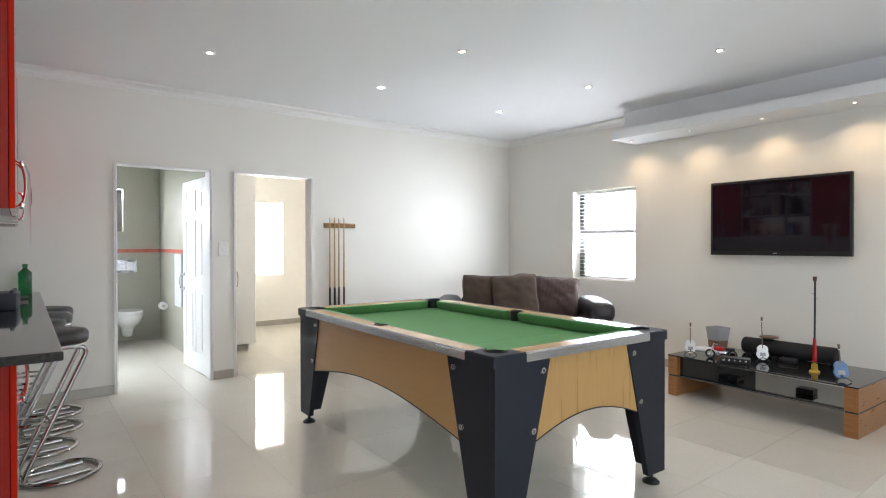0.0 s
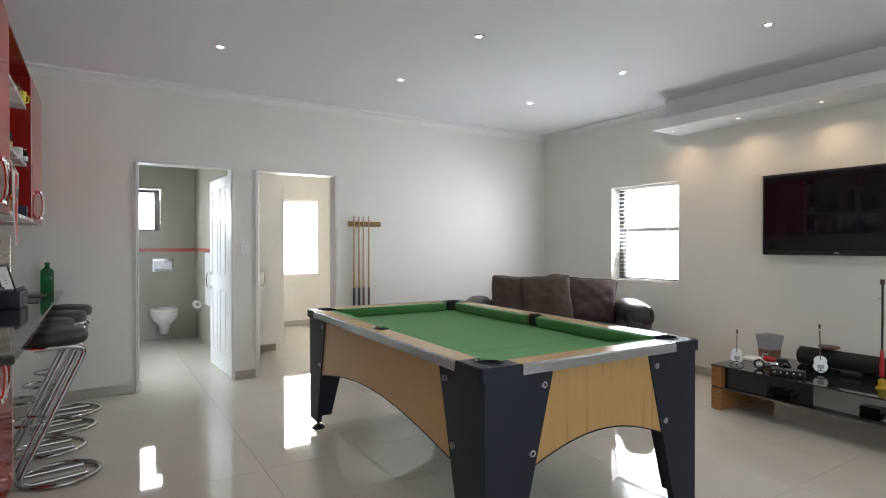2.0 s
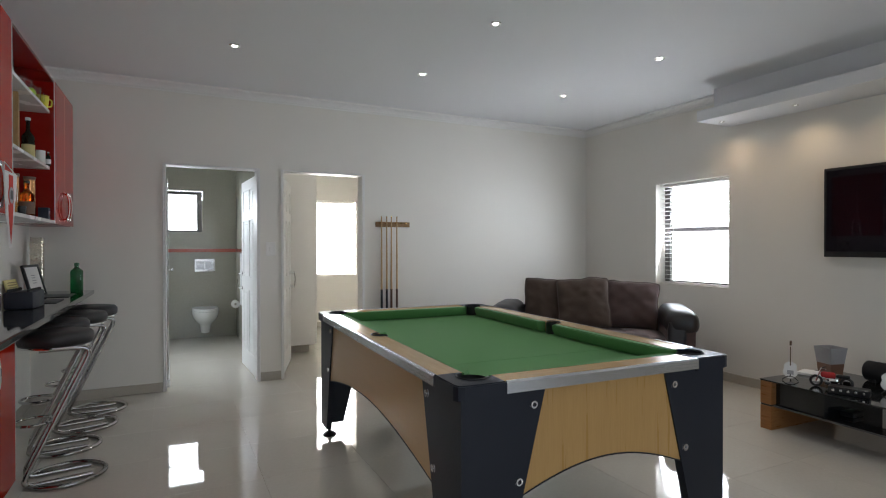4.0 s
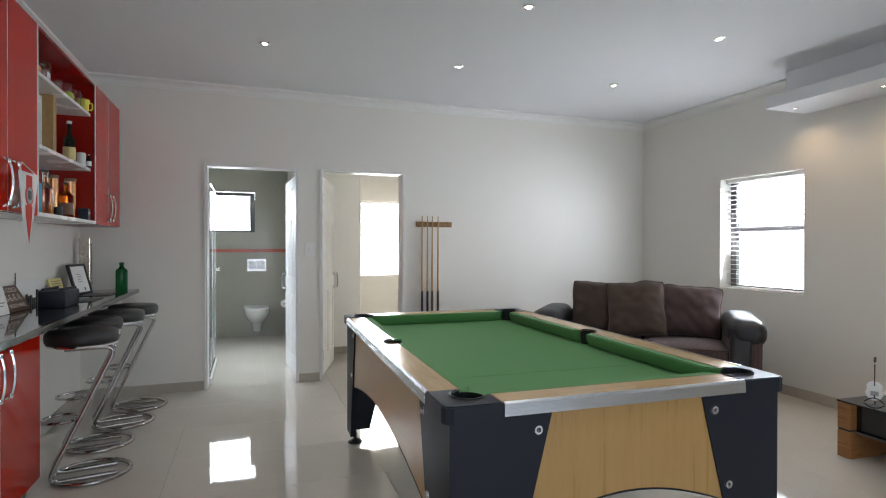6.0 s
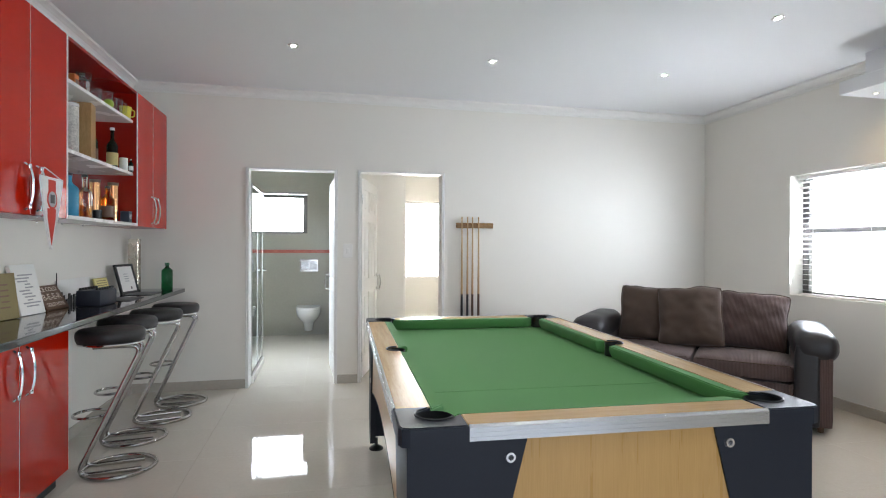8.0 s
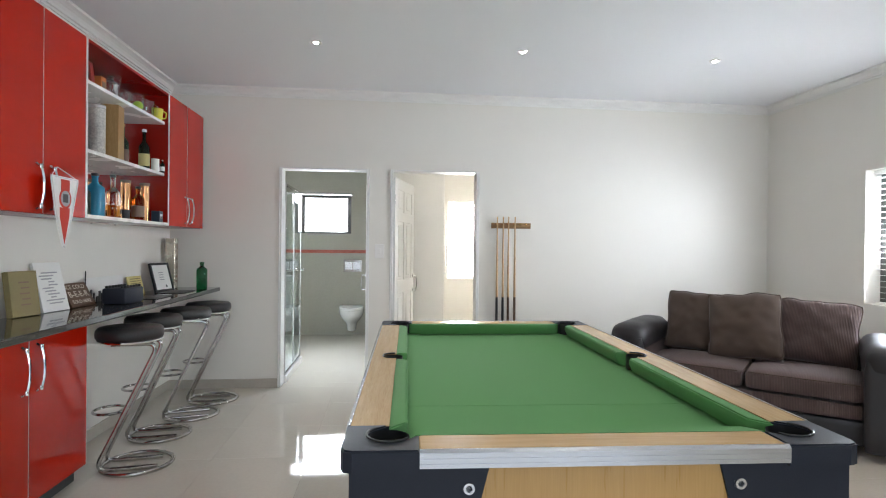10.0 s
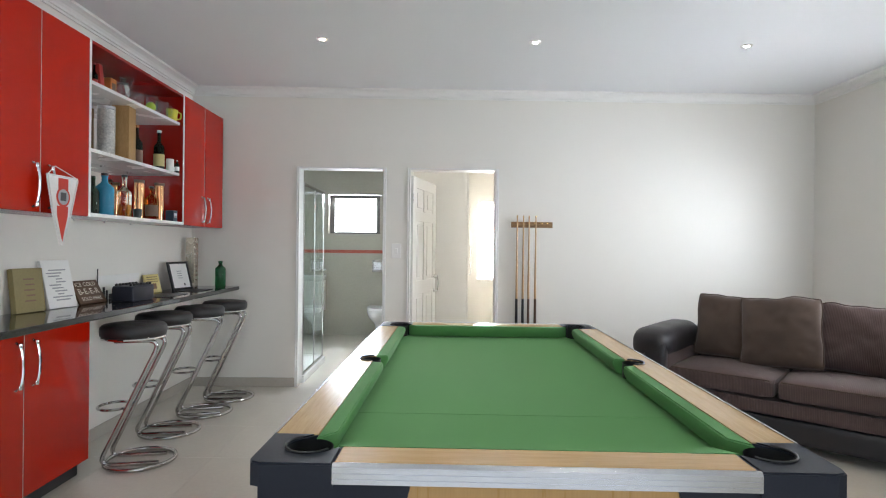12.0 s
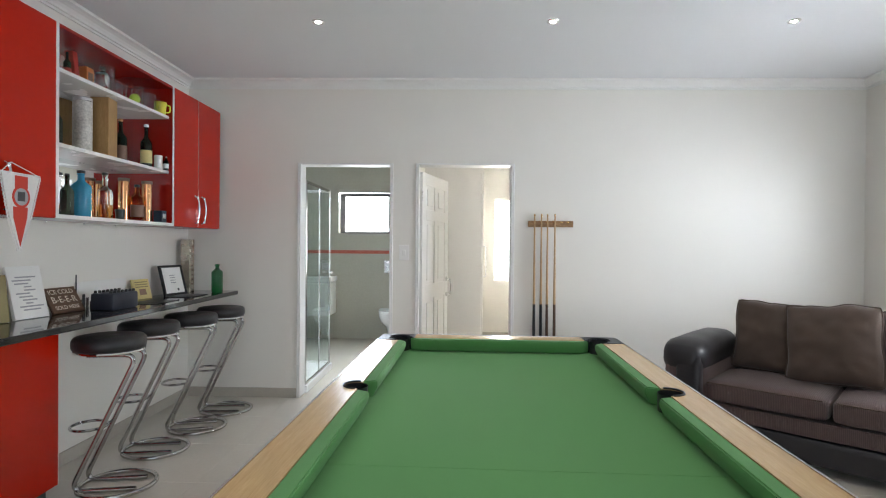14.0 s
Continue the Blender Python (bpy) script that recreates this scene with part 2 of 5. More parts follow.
def tube(bm, pts, r, seg=10, closed=False):
    """Sweeps a round section along a path."""
    pts = [Vector(p) for p in pts]
    n = len(pts)
    rings, up = [], None
    for i, p in enumerate(pts):
        a = pts[(i - 1) % n] if (closed or i > 0) else p
        b = pts[(i + 1) % n] if (closed or i < n - 1) else p
        d = (b - a).normalized()
        if up is None:
            up = d.orthogonal().normalized()
        up = (up - d * up.dot(d)).normalized()
        side = d.cross(up)
        rings.append([bm.verts.new(p + r * (math.cos(2 * math.pi * k / seg) * up + math.sin(2 * math.pi * k / seg) * side)) for k in range(seg)])
    for i in range(n if closed else n - 1):
        a, b = rings[i], rings[(i + 1) % n]
        for k in range(seg):
            bm.faces.new((a[k], a[(k + 1) % seg], b[(k + 1) % seg], b[k]))
    if not closed:
        bm.faces.new(rings[0][::-1])
        bm.faces.new(rings[-1])
    bmesh.ops.recalc_face_normals(bm, faces=bm.faces[:])


def rounded(pts, r, n=5):
    """Rounds the inner corners of a path."""
    pts = [Vector(p) for p in pts]
    out = [pts[0]]
    for a, b, c in zip(pts, pts[1:], pts[2:]):
        k = min(r, (a - b).length * 0.49, (c - b).length * 0.49)
        p, q = b + (a - b).normalized() * k, b + (c - b).normalized() * k
        for i in range(n + 1):
            t = i / n
            out.append(p * (1 - t) ** 2 + b * 2 * t * (1 - t) + q * t * t)
    return out + [pts[-1]]


def mesh(bm, name, material, smooth=False):
    me = bpy.data.meshes.new(name)
    bm.to_mesh(me)
    bm.free()
    me.materials.append(material)
    if smooth:
        me.shade_smooth()
        me.set_sharp_from_angle(angle=radians(smooth if smooth is not True else 40))
    return me


def part(name, bm, material, parent, label="", smooth=False, m=None):
    ob = new(name, mesh(bm, name, material, smooth))
    ob.parent = parent
    if m is not None:
        ob.matrix_basis = m
    if label:
        tagged(ob, label)
    return ob


def thing(name, label, category, m=None, group="", kind=""):
    ob = new(name)
    ob.empty_display_size = 0.1
    if m is not None:
        ob.matrix_basis = m
    return tagged(ob, label, category, group, kind)


def structure(name, bm, material, label, category, smooth=False):
    return tagged(new(name, mesh(bm, name, material, smooth)), label, category, kind="structure")


def B(*a, **k):
    """A bmesh that holds one box."""
    bm = bmesh.new()
    box(bm, *a, **k)
    return bm


# ---- the large structure ----
XL, XR, YF, YN, H = -0.30, 5.64, 5.816, -2.0, 2.82
WT = 0.14  # wall thickness
YB, YR = 8.905, 9.12  # back walls of the bathroom and of the second room
D1, D2, DH = (0.700, 1.524), (1.750, 2.594), 2.09


def wall_x(name, y0, y1, xa, xb, z0, z1, holes, material, label):
    """A wall along x with openings (x0, x1, z0, z1)."""
    bm = bmesh.new()
    x = xa
    for h0, h1, k0, k1 in sorted(holes):
        box(bm, x, h0, y0, y1, z0, z1)
        if k0 > z0:
            box(bm, h0, h1, y0, y1, z0, k0)
        if k1 < z1:
            box(bm, h0, h1, y0, y1, k1, z1)
        x = h1
    box(bm, x, xb, y0, y1, z0, z1)
    return structure(name, bm, material, label, "wall")


def wall_y(name, x0, x1, ya, yb, z0, z1, holes, material, label):
    bm = bmesh.new()
    y = ya
    for h0, h1, k0, k1 in sorted(holes):
        box(bm, x0, x1, y, h0, z0, z1)
        if k0 > z0:
            box(bm, x0, x1, h0, h1, z0, k0)
        if k1 < z1:
            box(bm, x0, x1, h0, h1, k1, z1)
        y = h1
    box(bm, x0, x1, y, yb, z0, z1)
    return structure(name, bm, material, label, "wall")


W1 = (3.753, 4.648, 0.912, 2.012)  # the window beside the sofa
W2 = (2.665, 3.547, 0.848, 2.07)    # the second room's window
W3 = (0.381, 1.161, 1.534, 2.121)   # the bathroom's window
# assumed opening in the unseen south wall, for the light from behind
SOUTH_OPENING = (0.9, 4.1, 0.05, 2.3)

wall_x("wall_north", YF, YF + WT, XL - 0.2, XR + 0.22, 0, H, [(D1[0], D1[1], 0, DH), (D2[0], D2[1], 0, DH)], M_WALL, "cream painted wall with two doorways")
wall_y("wall_east", XR, XR + 0.22, YN, YF, 0, H, [(W1[0], W1[1], W1[2], W1[3])], M_WALL, "cream painted wall with a window")
wall_y("wall_west", XL - 0.2, XL, YN, YF, 0, H, [], M_WALL, "cream painted wall behind the bar counter")
wall_x("wall_south", YN - 0.2, YN, XL - 0.2, XR + 0.22, 0, H, [(SOUTH_OPENING[0], SOUTH_OPENING[1], SOUTH_OPENING[2], SOUTH_OPENING[3])], M_WALL, "unseen cream painted wall with an assumed wide opening")
structure("ceiling", B(XL - 0.2, XR + 0.22, YN - 0.2, YF + WT, H, H + 0.1), M_CEIL, "smooth white painted ceiling", "ceiling")
# bathroom and second room
wall_x("wall_bath_back", YB, YB + 0.2, -1.2, 1.62, 0, H, [(W3[0], W3[1], W3[2], W3[3])], M_BATHTILE, "grey green tiled bathroom wall with a window")
# the opening is made up, to hold the bathroom's side fill lamp
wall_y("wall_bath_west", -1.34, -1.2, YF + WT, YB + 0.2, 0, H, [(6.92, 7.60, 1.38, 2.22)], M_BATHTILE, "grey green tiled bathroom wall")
wall_y("wall_bath_east", 1.62, 1.68, YF + WT, YB + 0.2, 0, H, [], M_BATHTILE, "grey green tiled bathroom wall")
wall_y("wall_room_west", 1.68, 1.74, YF + WT, YR + 0.2, 0, H, [], M_WALL, "cream painted wall of the second room")
wall_x("wall_room_back", YR, YR + 0.2, 1.74, 5.0, 0, H, [(W2[0], W2[1], W2[2], W2[3])], M_WALL, "cream painted wall of the second room with a window")
wall_y("wall_room_east", 5.0, 5.14, YF + WT, YR + 0.2, 0, H, [], M_WALL, "cream painted wall of the second room")
structure("ceiling_back_rooms", B(-1.34, 5.14, YF + WT, YR + 0.2, H, H + 0.1), M_CEIL, "white ceiling of the back rooms", "ceiling")
structure("ground", B(-60, 60, -60, 60, -0.35, -0.15), M_GROUT, "bare paved ground outside", "ground")

floor = structure("floor", B(-1.34, XR + 0.22, YN - 0.2, YR + 0.2, -0.15, -0.004), M_GROUT, "polished cream porcelain tiled floor with thin joints", "floor")


# skirting of tile strips
def skirting(name, x0, x1, y0, y1):
    structure(name, B(x0, x1, y0, y1, 0, 0.085, bevel=0.003), M_SKIRT, "beige tile skirting along the wall", "baseboard")


for n, a in enumerate([(XL, D1[0] - 0.015, YF - 0.011, YF), (D1[1] + 0.015, D2[0] - 0.015, YF - 0.011, YF), (D2[1] + 0.015, XR, YF - 0.011, YF)]):
    skirting("baseboard_north_%d" % (n + 1), *a)
skirting("baseboard_east", XR - 0.011, XR, YN, YF - 0.011)
skirting("baseboard_west", XL, XL + 0.011, 3.82, YF - 0.011)
skirting("baseboard_room", 2.40, 5.0, YR - 0.011, YR)

# cornice with a row of small dentils
PROFILE = [(0, 0), (0.012, 0), (0.012, 0.014), (0.024, 0.017), (0.030, 0.031), (0.043, 0.046), (0.061, 0.054), (0.084, 0.060), (0.084, 0.077), (0, 0.077)]


def cornice(name, side):
    bm = bmesh.new()
    z = H - 0.077
    if side == "north":
        prism(bm, [(YF - a, z + b) for a, b in PROFILE], "x", XL, XR)
    elif side == "east":
        prism(bm, [(XR - a, z + b) for a, b in PROFILE], "y", YN, YF)
    else:
        prism(bm, [(XL + a, z + b) for a, b in PROFILE], "y", YN, YF)
    ob = structure(name, bm, M_CORNICE, "white plaster cornice with a dentil row", "cornice")
    bm = bmesh.new()
    span = (XL + 0.12, XR - 0.12) if side == "north" else (YN, YF - 0.12)
    c = span[0]
    verts, faces = [], []
    while c < span[1]:
        d0, d1, z0, z1 = 0.012, 0.026, z + 0.016, z + 0.034
        if side == "north":
            b = (c, c + 0.017, YF - d1, YF - d0)
        elif side == "east":
            b = (XR - d1, XR - d0, c, c + 0.017)
        else:
            b = (XL + d0, XL + d1, c, c + 0.017)
        k = len(verts)
        verts += [(x, y, zz) for zz in (z0, z1) for x, y in ((b[0], b[2]), (b[1], b[2]), (b[1], b[3]), (b[0], b[3]))]
        faces += [tuple(k + i for i in f) for f in ((0, 3, 2, 1), (4, 5, 6, 7), (0, 1, 5, 4), (1, 2, 6, 5), (2, 3, 7, 6), (3, 0, 4, 7))]
        c += 0.034
    bm.free()
    me = bpy.data.meshes.new("dentils")
    me.from_pydata(verts, [], faces)
    me.materials.append(M_CORNICE)
    d = new("dentils", me)
    d.parent = ob
    tagged(d, kind="stuff")


for side in ("north", "east", "west"):
    cornice("trim_cornice_" + side, side)

# lowered ceiling slab above the television
slab = thing("bulkhead", "white floating plasterboard bulkhead with small spotlights", "bulkhead", pose(XR, 2.235, 2.487), kind="structure")
part("slab", B(-0.470, 0.0, -1.51, 1.51, 0.0, 0.10, bevel=0.003), M_CEIL, slab)
part("hanger", B(-0.24, 0.0, -1.50, 1.50, 0.10, 0.333), M_CEIL, slab)


def door_frame(name, x0, x1):
    fr = thing(name, "white painted door lining around an open doorway", "door frame", pose((x0 + x1) / 2, YF, 0), kind="structure")
    h = (x1 - x0) / 2
    for s in (-1, 1):
        a, b = sorted((s * (h - 0.016), s * (h + 0.0)))
        part("jamb", B(a + (0.001 if s < 0 else 0), b, -0.012, WT + 0.012, 0, DH, bevel=0.003), M_DOOR, fr)
        a, b = sorted((s * h, s * (h + 0.014)))
        part("casing", B(a, b, -0.014, -0.001, 0, DH + 0.0, bevel=0.003), M_DOOR, fr)
    part("head", B(-h + 0.016, h - 0.016, -0.012, WT + 0.012, DH - 0.016, DH - 0.001, bevel=0.003), M_DOOR, fr)
    return fr


door_frame("door_frame_1", *D1)
door_frame("door_frame_2", *D2)


# ---- floor tiles ----
def tile_mesh(sx, sy):
    bm = bmesh.new()
    box(bm, 0.0008, sx - 0.0008, 0.0008, sy - 0.0008, -0.004, 0.0)
    return mesh(bm, "tile", M_TILE)


# ---- pool table ----
def pool_table(m):
    t = thing("pool_table", "pool table with green cloth, beech sides and charcoal legs", "pool table", m)
    W, L, T = 0.650, 1.137, 0.861  # half width, half length, top of the rails
    # slate bed with its cloth
    part("bed", B(-W + 0.09, W - 0.09, -L + 0.09, L - 0.09, 0.765, 0.795), M_FELT, t, "green baize cloth")
    part("cloth_seam", B(-W + 0.13, W - 0.13, -0.545, -0.5425, 0.7945, 0.7957), M_FELT, t)
    # apron panels with an arched lower edge
    def arch(half, low, high, n=24):
        return [(-half, 0.8195)] + [(-half + 2 * half * i / n, low + (high - low) * math.sin(math.pi * i / n)) for i in range(n + 1)] + [(half, 0.8195)]
    for s in (-1, 1):
        bm = bmesh.new()
        prism(bm, arch(0.50, 0.40, 0.530), "y", s * (L - 0.034) - 0.012, s * (L - 0.034) + 0.012)
        part("end_panel", bm, M_BEECH, t)
        bm = bmesh.new()
        prism(bm, arch(0.99, 0.405, 0.533), "x", s * (W - 0.043) - 0.012, s * (W - 0.043) + 0.012)
        part("side_panel", bm, M_BEECH_SIDE, t)
        for name, half, low, high, off, ax in (("end_edging", 0.50, 0.40, 0.530, L - 0.034, "y"), ("side_edging", 0.99, 0.405, 0.533, W - 0.043, "x")):
            bm = bmesh.new()
            pts = [(-half + 2 * half * i / 24, low + (high - low) * math.sin(math.pi * i / 24)) for i in range(25)]
            prism(bm, [(a, b - 0.001) for a, b in pts] + [(a, b - 0.006) for a, b in pts[::-1]], ax, s * off - 0.0135, s * off + 0.0135)
            part(name, bm, M_SLATE, t, "dark edging strip")
    # legs: a tapered corner of two boards
    for sx in (-1, 1):
        for sy in (-1, 1):
            bm = bmesh.new()
            ox, oy = sx * (W - 0.022), sy * (L - 0.015)
            k = 0.035
            a = [(ox, 0.8195), (ox - sx * 0.339, 0.8195), (ox - sx * 0.15, 0.075), (ox, 0.075)]
            prism(bm, a, "y", *sorted((oy, oy - sy * k)))
            part("leg_board", bm, M_SLATE, t)
            bm = bmesh.new()
            a = [(oy - sy * (k + 0.0005), 0.819), (oy - sy * 0.350, 0.819), (oy - sy * 0.165, 0.0755), (oy - sy * (k + 0.0005), 0.0755)]
            prism(bm, a, "x", *sorted((ox, ox - sx * k)))
            part("leg_board", bm, M_SLATE, t)
            # levelling foot
            bm = bmesh.new()
            lathe(bm, [(0, 0.0), (0.047, 0.0), (0.047, 0.008), (0.030, 0.022), (0.011, 0.030), (0.011, 0.075), (0, 0.075)], 20, (ox - sx * 0.046, oy - sy * 0.055, 0))
            part("foot", bm, M_BLACK, t, "black levelling foot", True)
            # bolts
            for (u, z) in ((0.288, 0.765), (0.226, 0.499)):
                for face_y in (True, False):
                    bm = bmesh.new()
                    lathe(bm, [(0.0075, 0.004), (0.0075, 0.002), (0.008, 0.007), (0.014, 0.007), (0.015, 0.0), (0.0, 0.0)], 16)
                    if face_y:
                        q = pose(ox - sx * u, oy, z, 90 if sy < 0 else -90)
                    else:
                        q = pose(ox, oy - sy * (u + 0.008), z, 0, 90 * sx)
                    part("bolt", bm, M_STEEL, t, "round steel bolt cap", True, q)
    # rails: beech top boards with aluminium trim outside
    C = 0.190   # corner block
    for s in (-1, 1):
        a, b = sorted((s * (W - 0.008), s * (W - 0.112)))
        # long rail in two boards that meet round the side pocket
        for q in (-1, 1):
            notch = [(s * (W - 0.098 + 0.044 * math.cos(radians(d))), q * 0.050 * math.sin(radians(d))) for d in range(0, 106, 15)]
            bm = bmesh.new()
            prism(bm, [(s * (W - 0.008), q * 0.0003)] + notch[:-1] + [(s * (W - 0.112), q * 0.0475), (s * (W - 0.112), q * (L - C)), (s * (W - 0.008), q * (L - C))], "z", 0.8205, T)
            part("rail_top", bm, M_BEECH_RAIL, t, "beech rail")
        a, b = sorted((s * (L - 0.008), s * (L - 0.112)))
        part("rail_top", B(-W + C, W - C, a, b, 0.8205, T, bevel=0.003), M_BEECH_END, t, "beech rail")
        for axis in ("x", "y"):
            bm = bmesh.new()
            o = s * ((W if axis == "y" else L) - 0.0075)
            prof = [(0, 0.820), (0.010, 0.820)]
            for i in range(3):
                z = 0.8205 + i * 0.0126
                prof += [(0.012, z), (0.012, z + 0.0106), (0.0113, z + 0.0112), (0.0113, z + 0.0122)]
            prof += [(0.010, T - 0.002), (0.006, T + 0.003), (0.0, T + 0.003)]
            half = (L if axis == "y" else W) - C
            prism(bm, [(o + s * p, z) for p, z in prof], axis, -half, half)
            part("rail_trim", bm, M_TRIM, t, "ribbed aluminium trim")
    # cushions covered in cloth
    def cushion(pts_top, pts_low, name="cushion"):
        bm = bmesh.new()
        lo = [bm.verts.new((x, y, 0.797)) for x, y in pts_low]
        mi = [bm.verts.new((x, y, 0.838)) for x, y in pts_top]
        hi = [bm.verts.new((x, y, T - 0.001)) for x, y in pts_top]
        # nose on the playing side is the first two points
        hi[0].co += Vector(((pts_top[3][0] - pts_top[0][0]) * 0.08, (pts_top[3][1] - pts_top[0][1]) * 0.08, 0.0))
        hi[1].co += Vector(((pts_top[2][0] - pts_top[1][0]) * 0.08, (pts_top[2][1] - pts_top[1][1]) * 0.08, 0.0))
        for r0, r1 in ((lo, mi), (mi, hi)):
            for i in range(4):
                bm.faces.new((r0[i], r0[(i + 1) % 4], r1[(i + 1) % 4], r1[i]))
        bm.faces.new(hi)
        bm.faces.new(lo[::-1])
        bmesh.ops.recalc_face_normals(bm, faces=bm.faces[:])
        bmesh.ops.bevel(bm, geom=bm.edges[:], offset=0.004, segments=2, affect="EDGES")
        part(name, bm, M_FELT, t, "cushion covered in green cloth", 50)
    xo, xi, yo, yi = W - 0.112, W - 0.162, L - 0.112, L - 0.162
    for s in (-1, 1):
        cushion([(-W + 0.225, s * yi), (W - 0.225, s * yi), (W - 0.17, s * yo), (-W + 0.17, s * yo)], [(-W + 0.225, s * (yi + 0.02)), (W - 0.225, s * (yi + 0.02)), (W - 0.17, s * yo), (-W + 0.17, s * yo)])
        for q in (-1, 1):
            near, far = 0.075, L - 0.225
            cushion([(s * xi, q * near), (s * xi, q * far), (s * xo, q * (L - 0.17)), (s * xo, q * (near - 0.02))],
                    [(s * (xi + 0.02), q * near), (s * (xi + 0.02), q * far), (s * xo, q * (L - 0.17)), (s * xo, q * (near - 0.02))])
    # corner blocks, cut by the pocket
    def ring(cx, cy, r, a0, a1, n=14):
        return [(cx + r * math.cos(radians(a0 + (a1 - a0) * i / n)), cy + r * math.sin(radians(a0 + (a1 - a0) * i / n))) for i in range(n + 1)]
    for sx in (-1, 1):
        for sy in (-1, 1):
            bm = bmesh.new()
            px, py, pr = W - 0.113, L - 0.113, 0.056
            out = [(W - C, L - 0.0), (W - 0.03, L + 0.0), (W - 0.008, L - 0.008), (W, L - 0.03), (W, L - C)]
            arc = ring(px, py, pr, -50, 140)
            pts = out + [(W - 0.112, L - C), (px + 0.036, py - 0.0435)] + arc[1:-1] + [(px - 0.0435, py + 0.036), (W - C, L - 0.112)]
            prism(bm, [(sx * a, sy * b) for a, b in pts], "z", 0.810, T + 0.002)
            bmesh.ops.recalc_face_normals(bm, faces=bm.faces[:])
            top = [e for e in bm.edges if all(v.co.z > T for v in e.verts)]
            bmesh.ops.bevel(bm, geom=top, offset=0.004, segments=2, affect="EDGES")
            part("corner_block", bm, M_SLATE, t, "charcoal corner block")
            bm = bmesh.new()
            tube(bm, [(sx * a, sy * b, T + 0.004) for a, b in ring(px, py, 0.057, -58, 148)], 0.003, 8)
            part("pocket_rim", bm, M_BLACK, t, "black pocket rim", True)
            bm = bmesh.new()
            lathe(bm, [(0.054, T - 0.004), (0.053, 0.76), (0.045, 0.72), (0, 0.70)], 20, (sx * px, sy * py, 0))
            part("pocket", bm, M_BLACK, t, "black pocket liner", True)
    for s in (-1, 1):
        cx = s * (W - 0.098)
        bm = bmesh.new()
        tube(bm, [(cx + s * 0.044 * math.cos(radians(a)), 0.050 * math.sin(radians(a)), T + 0.002) for a in range(-99, 100, 9)], 0.0038, 8)
        part("pocket_rim", bm, M_BLACK, t, "black pocket rim", True)
        bm = bmesh.new()
        lathe(bm, [(0.0425, T - 0.003), (0.042, 0.80), (0.036, 0.775), (0, 0.768)], 24, (cx, 0, 0))
        part("pocket", bm, M_BLACK, t, "black pocket liner", True)
    return t


pool_table(pose(2.297, 2.925, 0, 0, 0, -2.05))


# ---- bar units ----
def bow_handle(parent, x, y, z0, z1, r=0.007, out=0.035):
    bm = bmesh.new()
    h = z1 - z0
    pts = [(x, y, z0), (x + out * 0.7, y, z0 + h * 0.08), (x + out, y, z0 + h * 0.3), (x + out * 1.05, y, z0 + h * 0.5), (x + out, y, z0 + h * 0.7), (x + out * 0.7, y, z0 + h * 0.92), (x, y, z1)]
    tube(bm, rounded(pts, 0.05, 4), r, 8)
    for z in (z0 + h * 0.06, z1 - h * 0.06):
        lathe(bm, [(0, -0.016), (0.009, -0.010), (0.0105, 0.0), (0.009, 0.010), (0, 0.016)], 10, (x + out * 0.62, y, z))
    return part("handle", bm, M_CHROME, parent, "curved chrome handle", True)


def door_cabinet(name, label, y0, y1, z0, z1, xf, splits, handle_z, handle_at, kick=False, group=""):
    c = thing(name, label, "cabinet", pose(XL, y0, 0), group=group)
    d = xf - XL
    w = y1 - y0
    part("body", B(0.002, d - 0.022, 0.001, w - 0.001, z0, z1, bevel=0.0015), M_REDIN, c)
    ys = [y0] + list(splits) + [y1]
    for i, (a, b) in enumerate(zip(ys, ys[1:])):
        dr = part("door", B(d - 0.020, d, a - y0 + 0.0025, b - y0 - 0.0025, z0 + 0.002, z1 - 0.002, bevel=0.002, seg=2), M_RED, c, "glossy red cabinet door")
        part("edging", B(d - 0.0195, d + 0.0006, b - y0 - 0.0024, b - y0 - 0.0006, z0 + 0.003, z1 - 0.003), M_EDGE, dr)
        hy = (b - 0.055 if handle_at[i] > 0 else a + 0.055) - y0
        bow_handle(dr, d, hy, handle_z[0], handle_z[1])
    if kick:
        part("plinth", B(0.05, d - 0.06, 0.01, w - 0.01, 0.0, z0), M_KICK, c)
    return c


UZ0, UZ1, UX = 1.491, 2.516, 0.016
door_cabinet("wall_cabinet", "glossy red two-door wall cabinet beside the shelves", 3.016, 3.784, UZ0, UZ1, UX, [3.402], (1.515, 1.735), (1, -1), group="red wall cabinets")
door_cabinet("wall_cabinet", "glossy red two-door wall cabinet in the corner", 4.973, 5.745, UZ0, UZ1, UX, [5.345], (1.525, 1.742), (1, -1), group="red wall cabinets")
door_cabinet("base_cabinet", "glossy red two-door base cabinet under the granite counter", 2.76, 3.805, 0.09, 0.904, 0.018, [3.302], (0.628, 0.856), (1, -1), kick=True)

# open shelves with a mirror back
sh = thing("wall_shelf", "red open wall shelf with mirror back and white shelves", "shelf", pose(XL, 3.786, 0))
SW = 1.185
part("back_panel", B(0.001, 0.012, 0.001, SW - 0.001, UZ0, UZ1), M_REDIN, sh)
part("mirror", B(0.0125, 0.0165, 0.022, SW - 0.022, UZ0 + 0.022, UZ1 - 0.022), M_MIRROR, sh, "mirror back")
for a in (0.001, SW - 0.019):
    part("side_panel", B(0.0125, 0.310, a, a + 0.018, UZ0, UZ1, bevel=0.001), M_REDIN, sh)
for a in (-0.0005, SW - 0.0195):
    part("edging", B(0.3105, 0.314, a, a + 0.02, UZ0, UZ1), M_SHELF, sh)
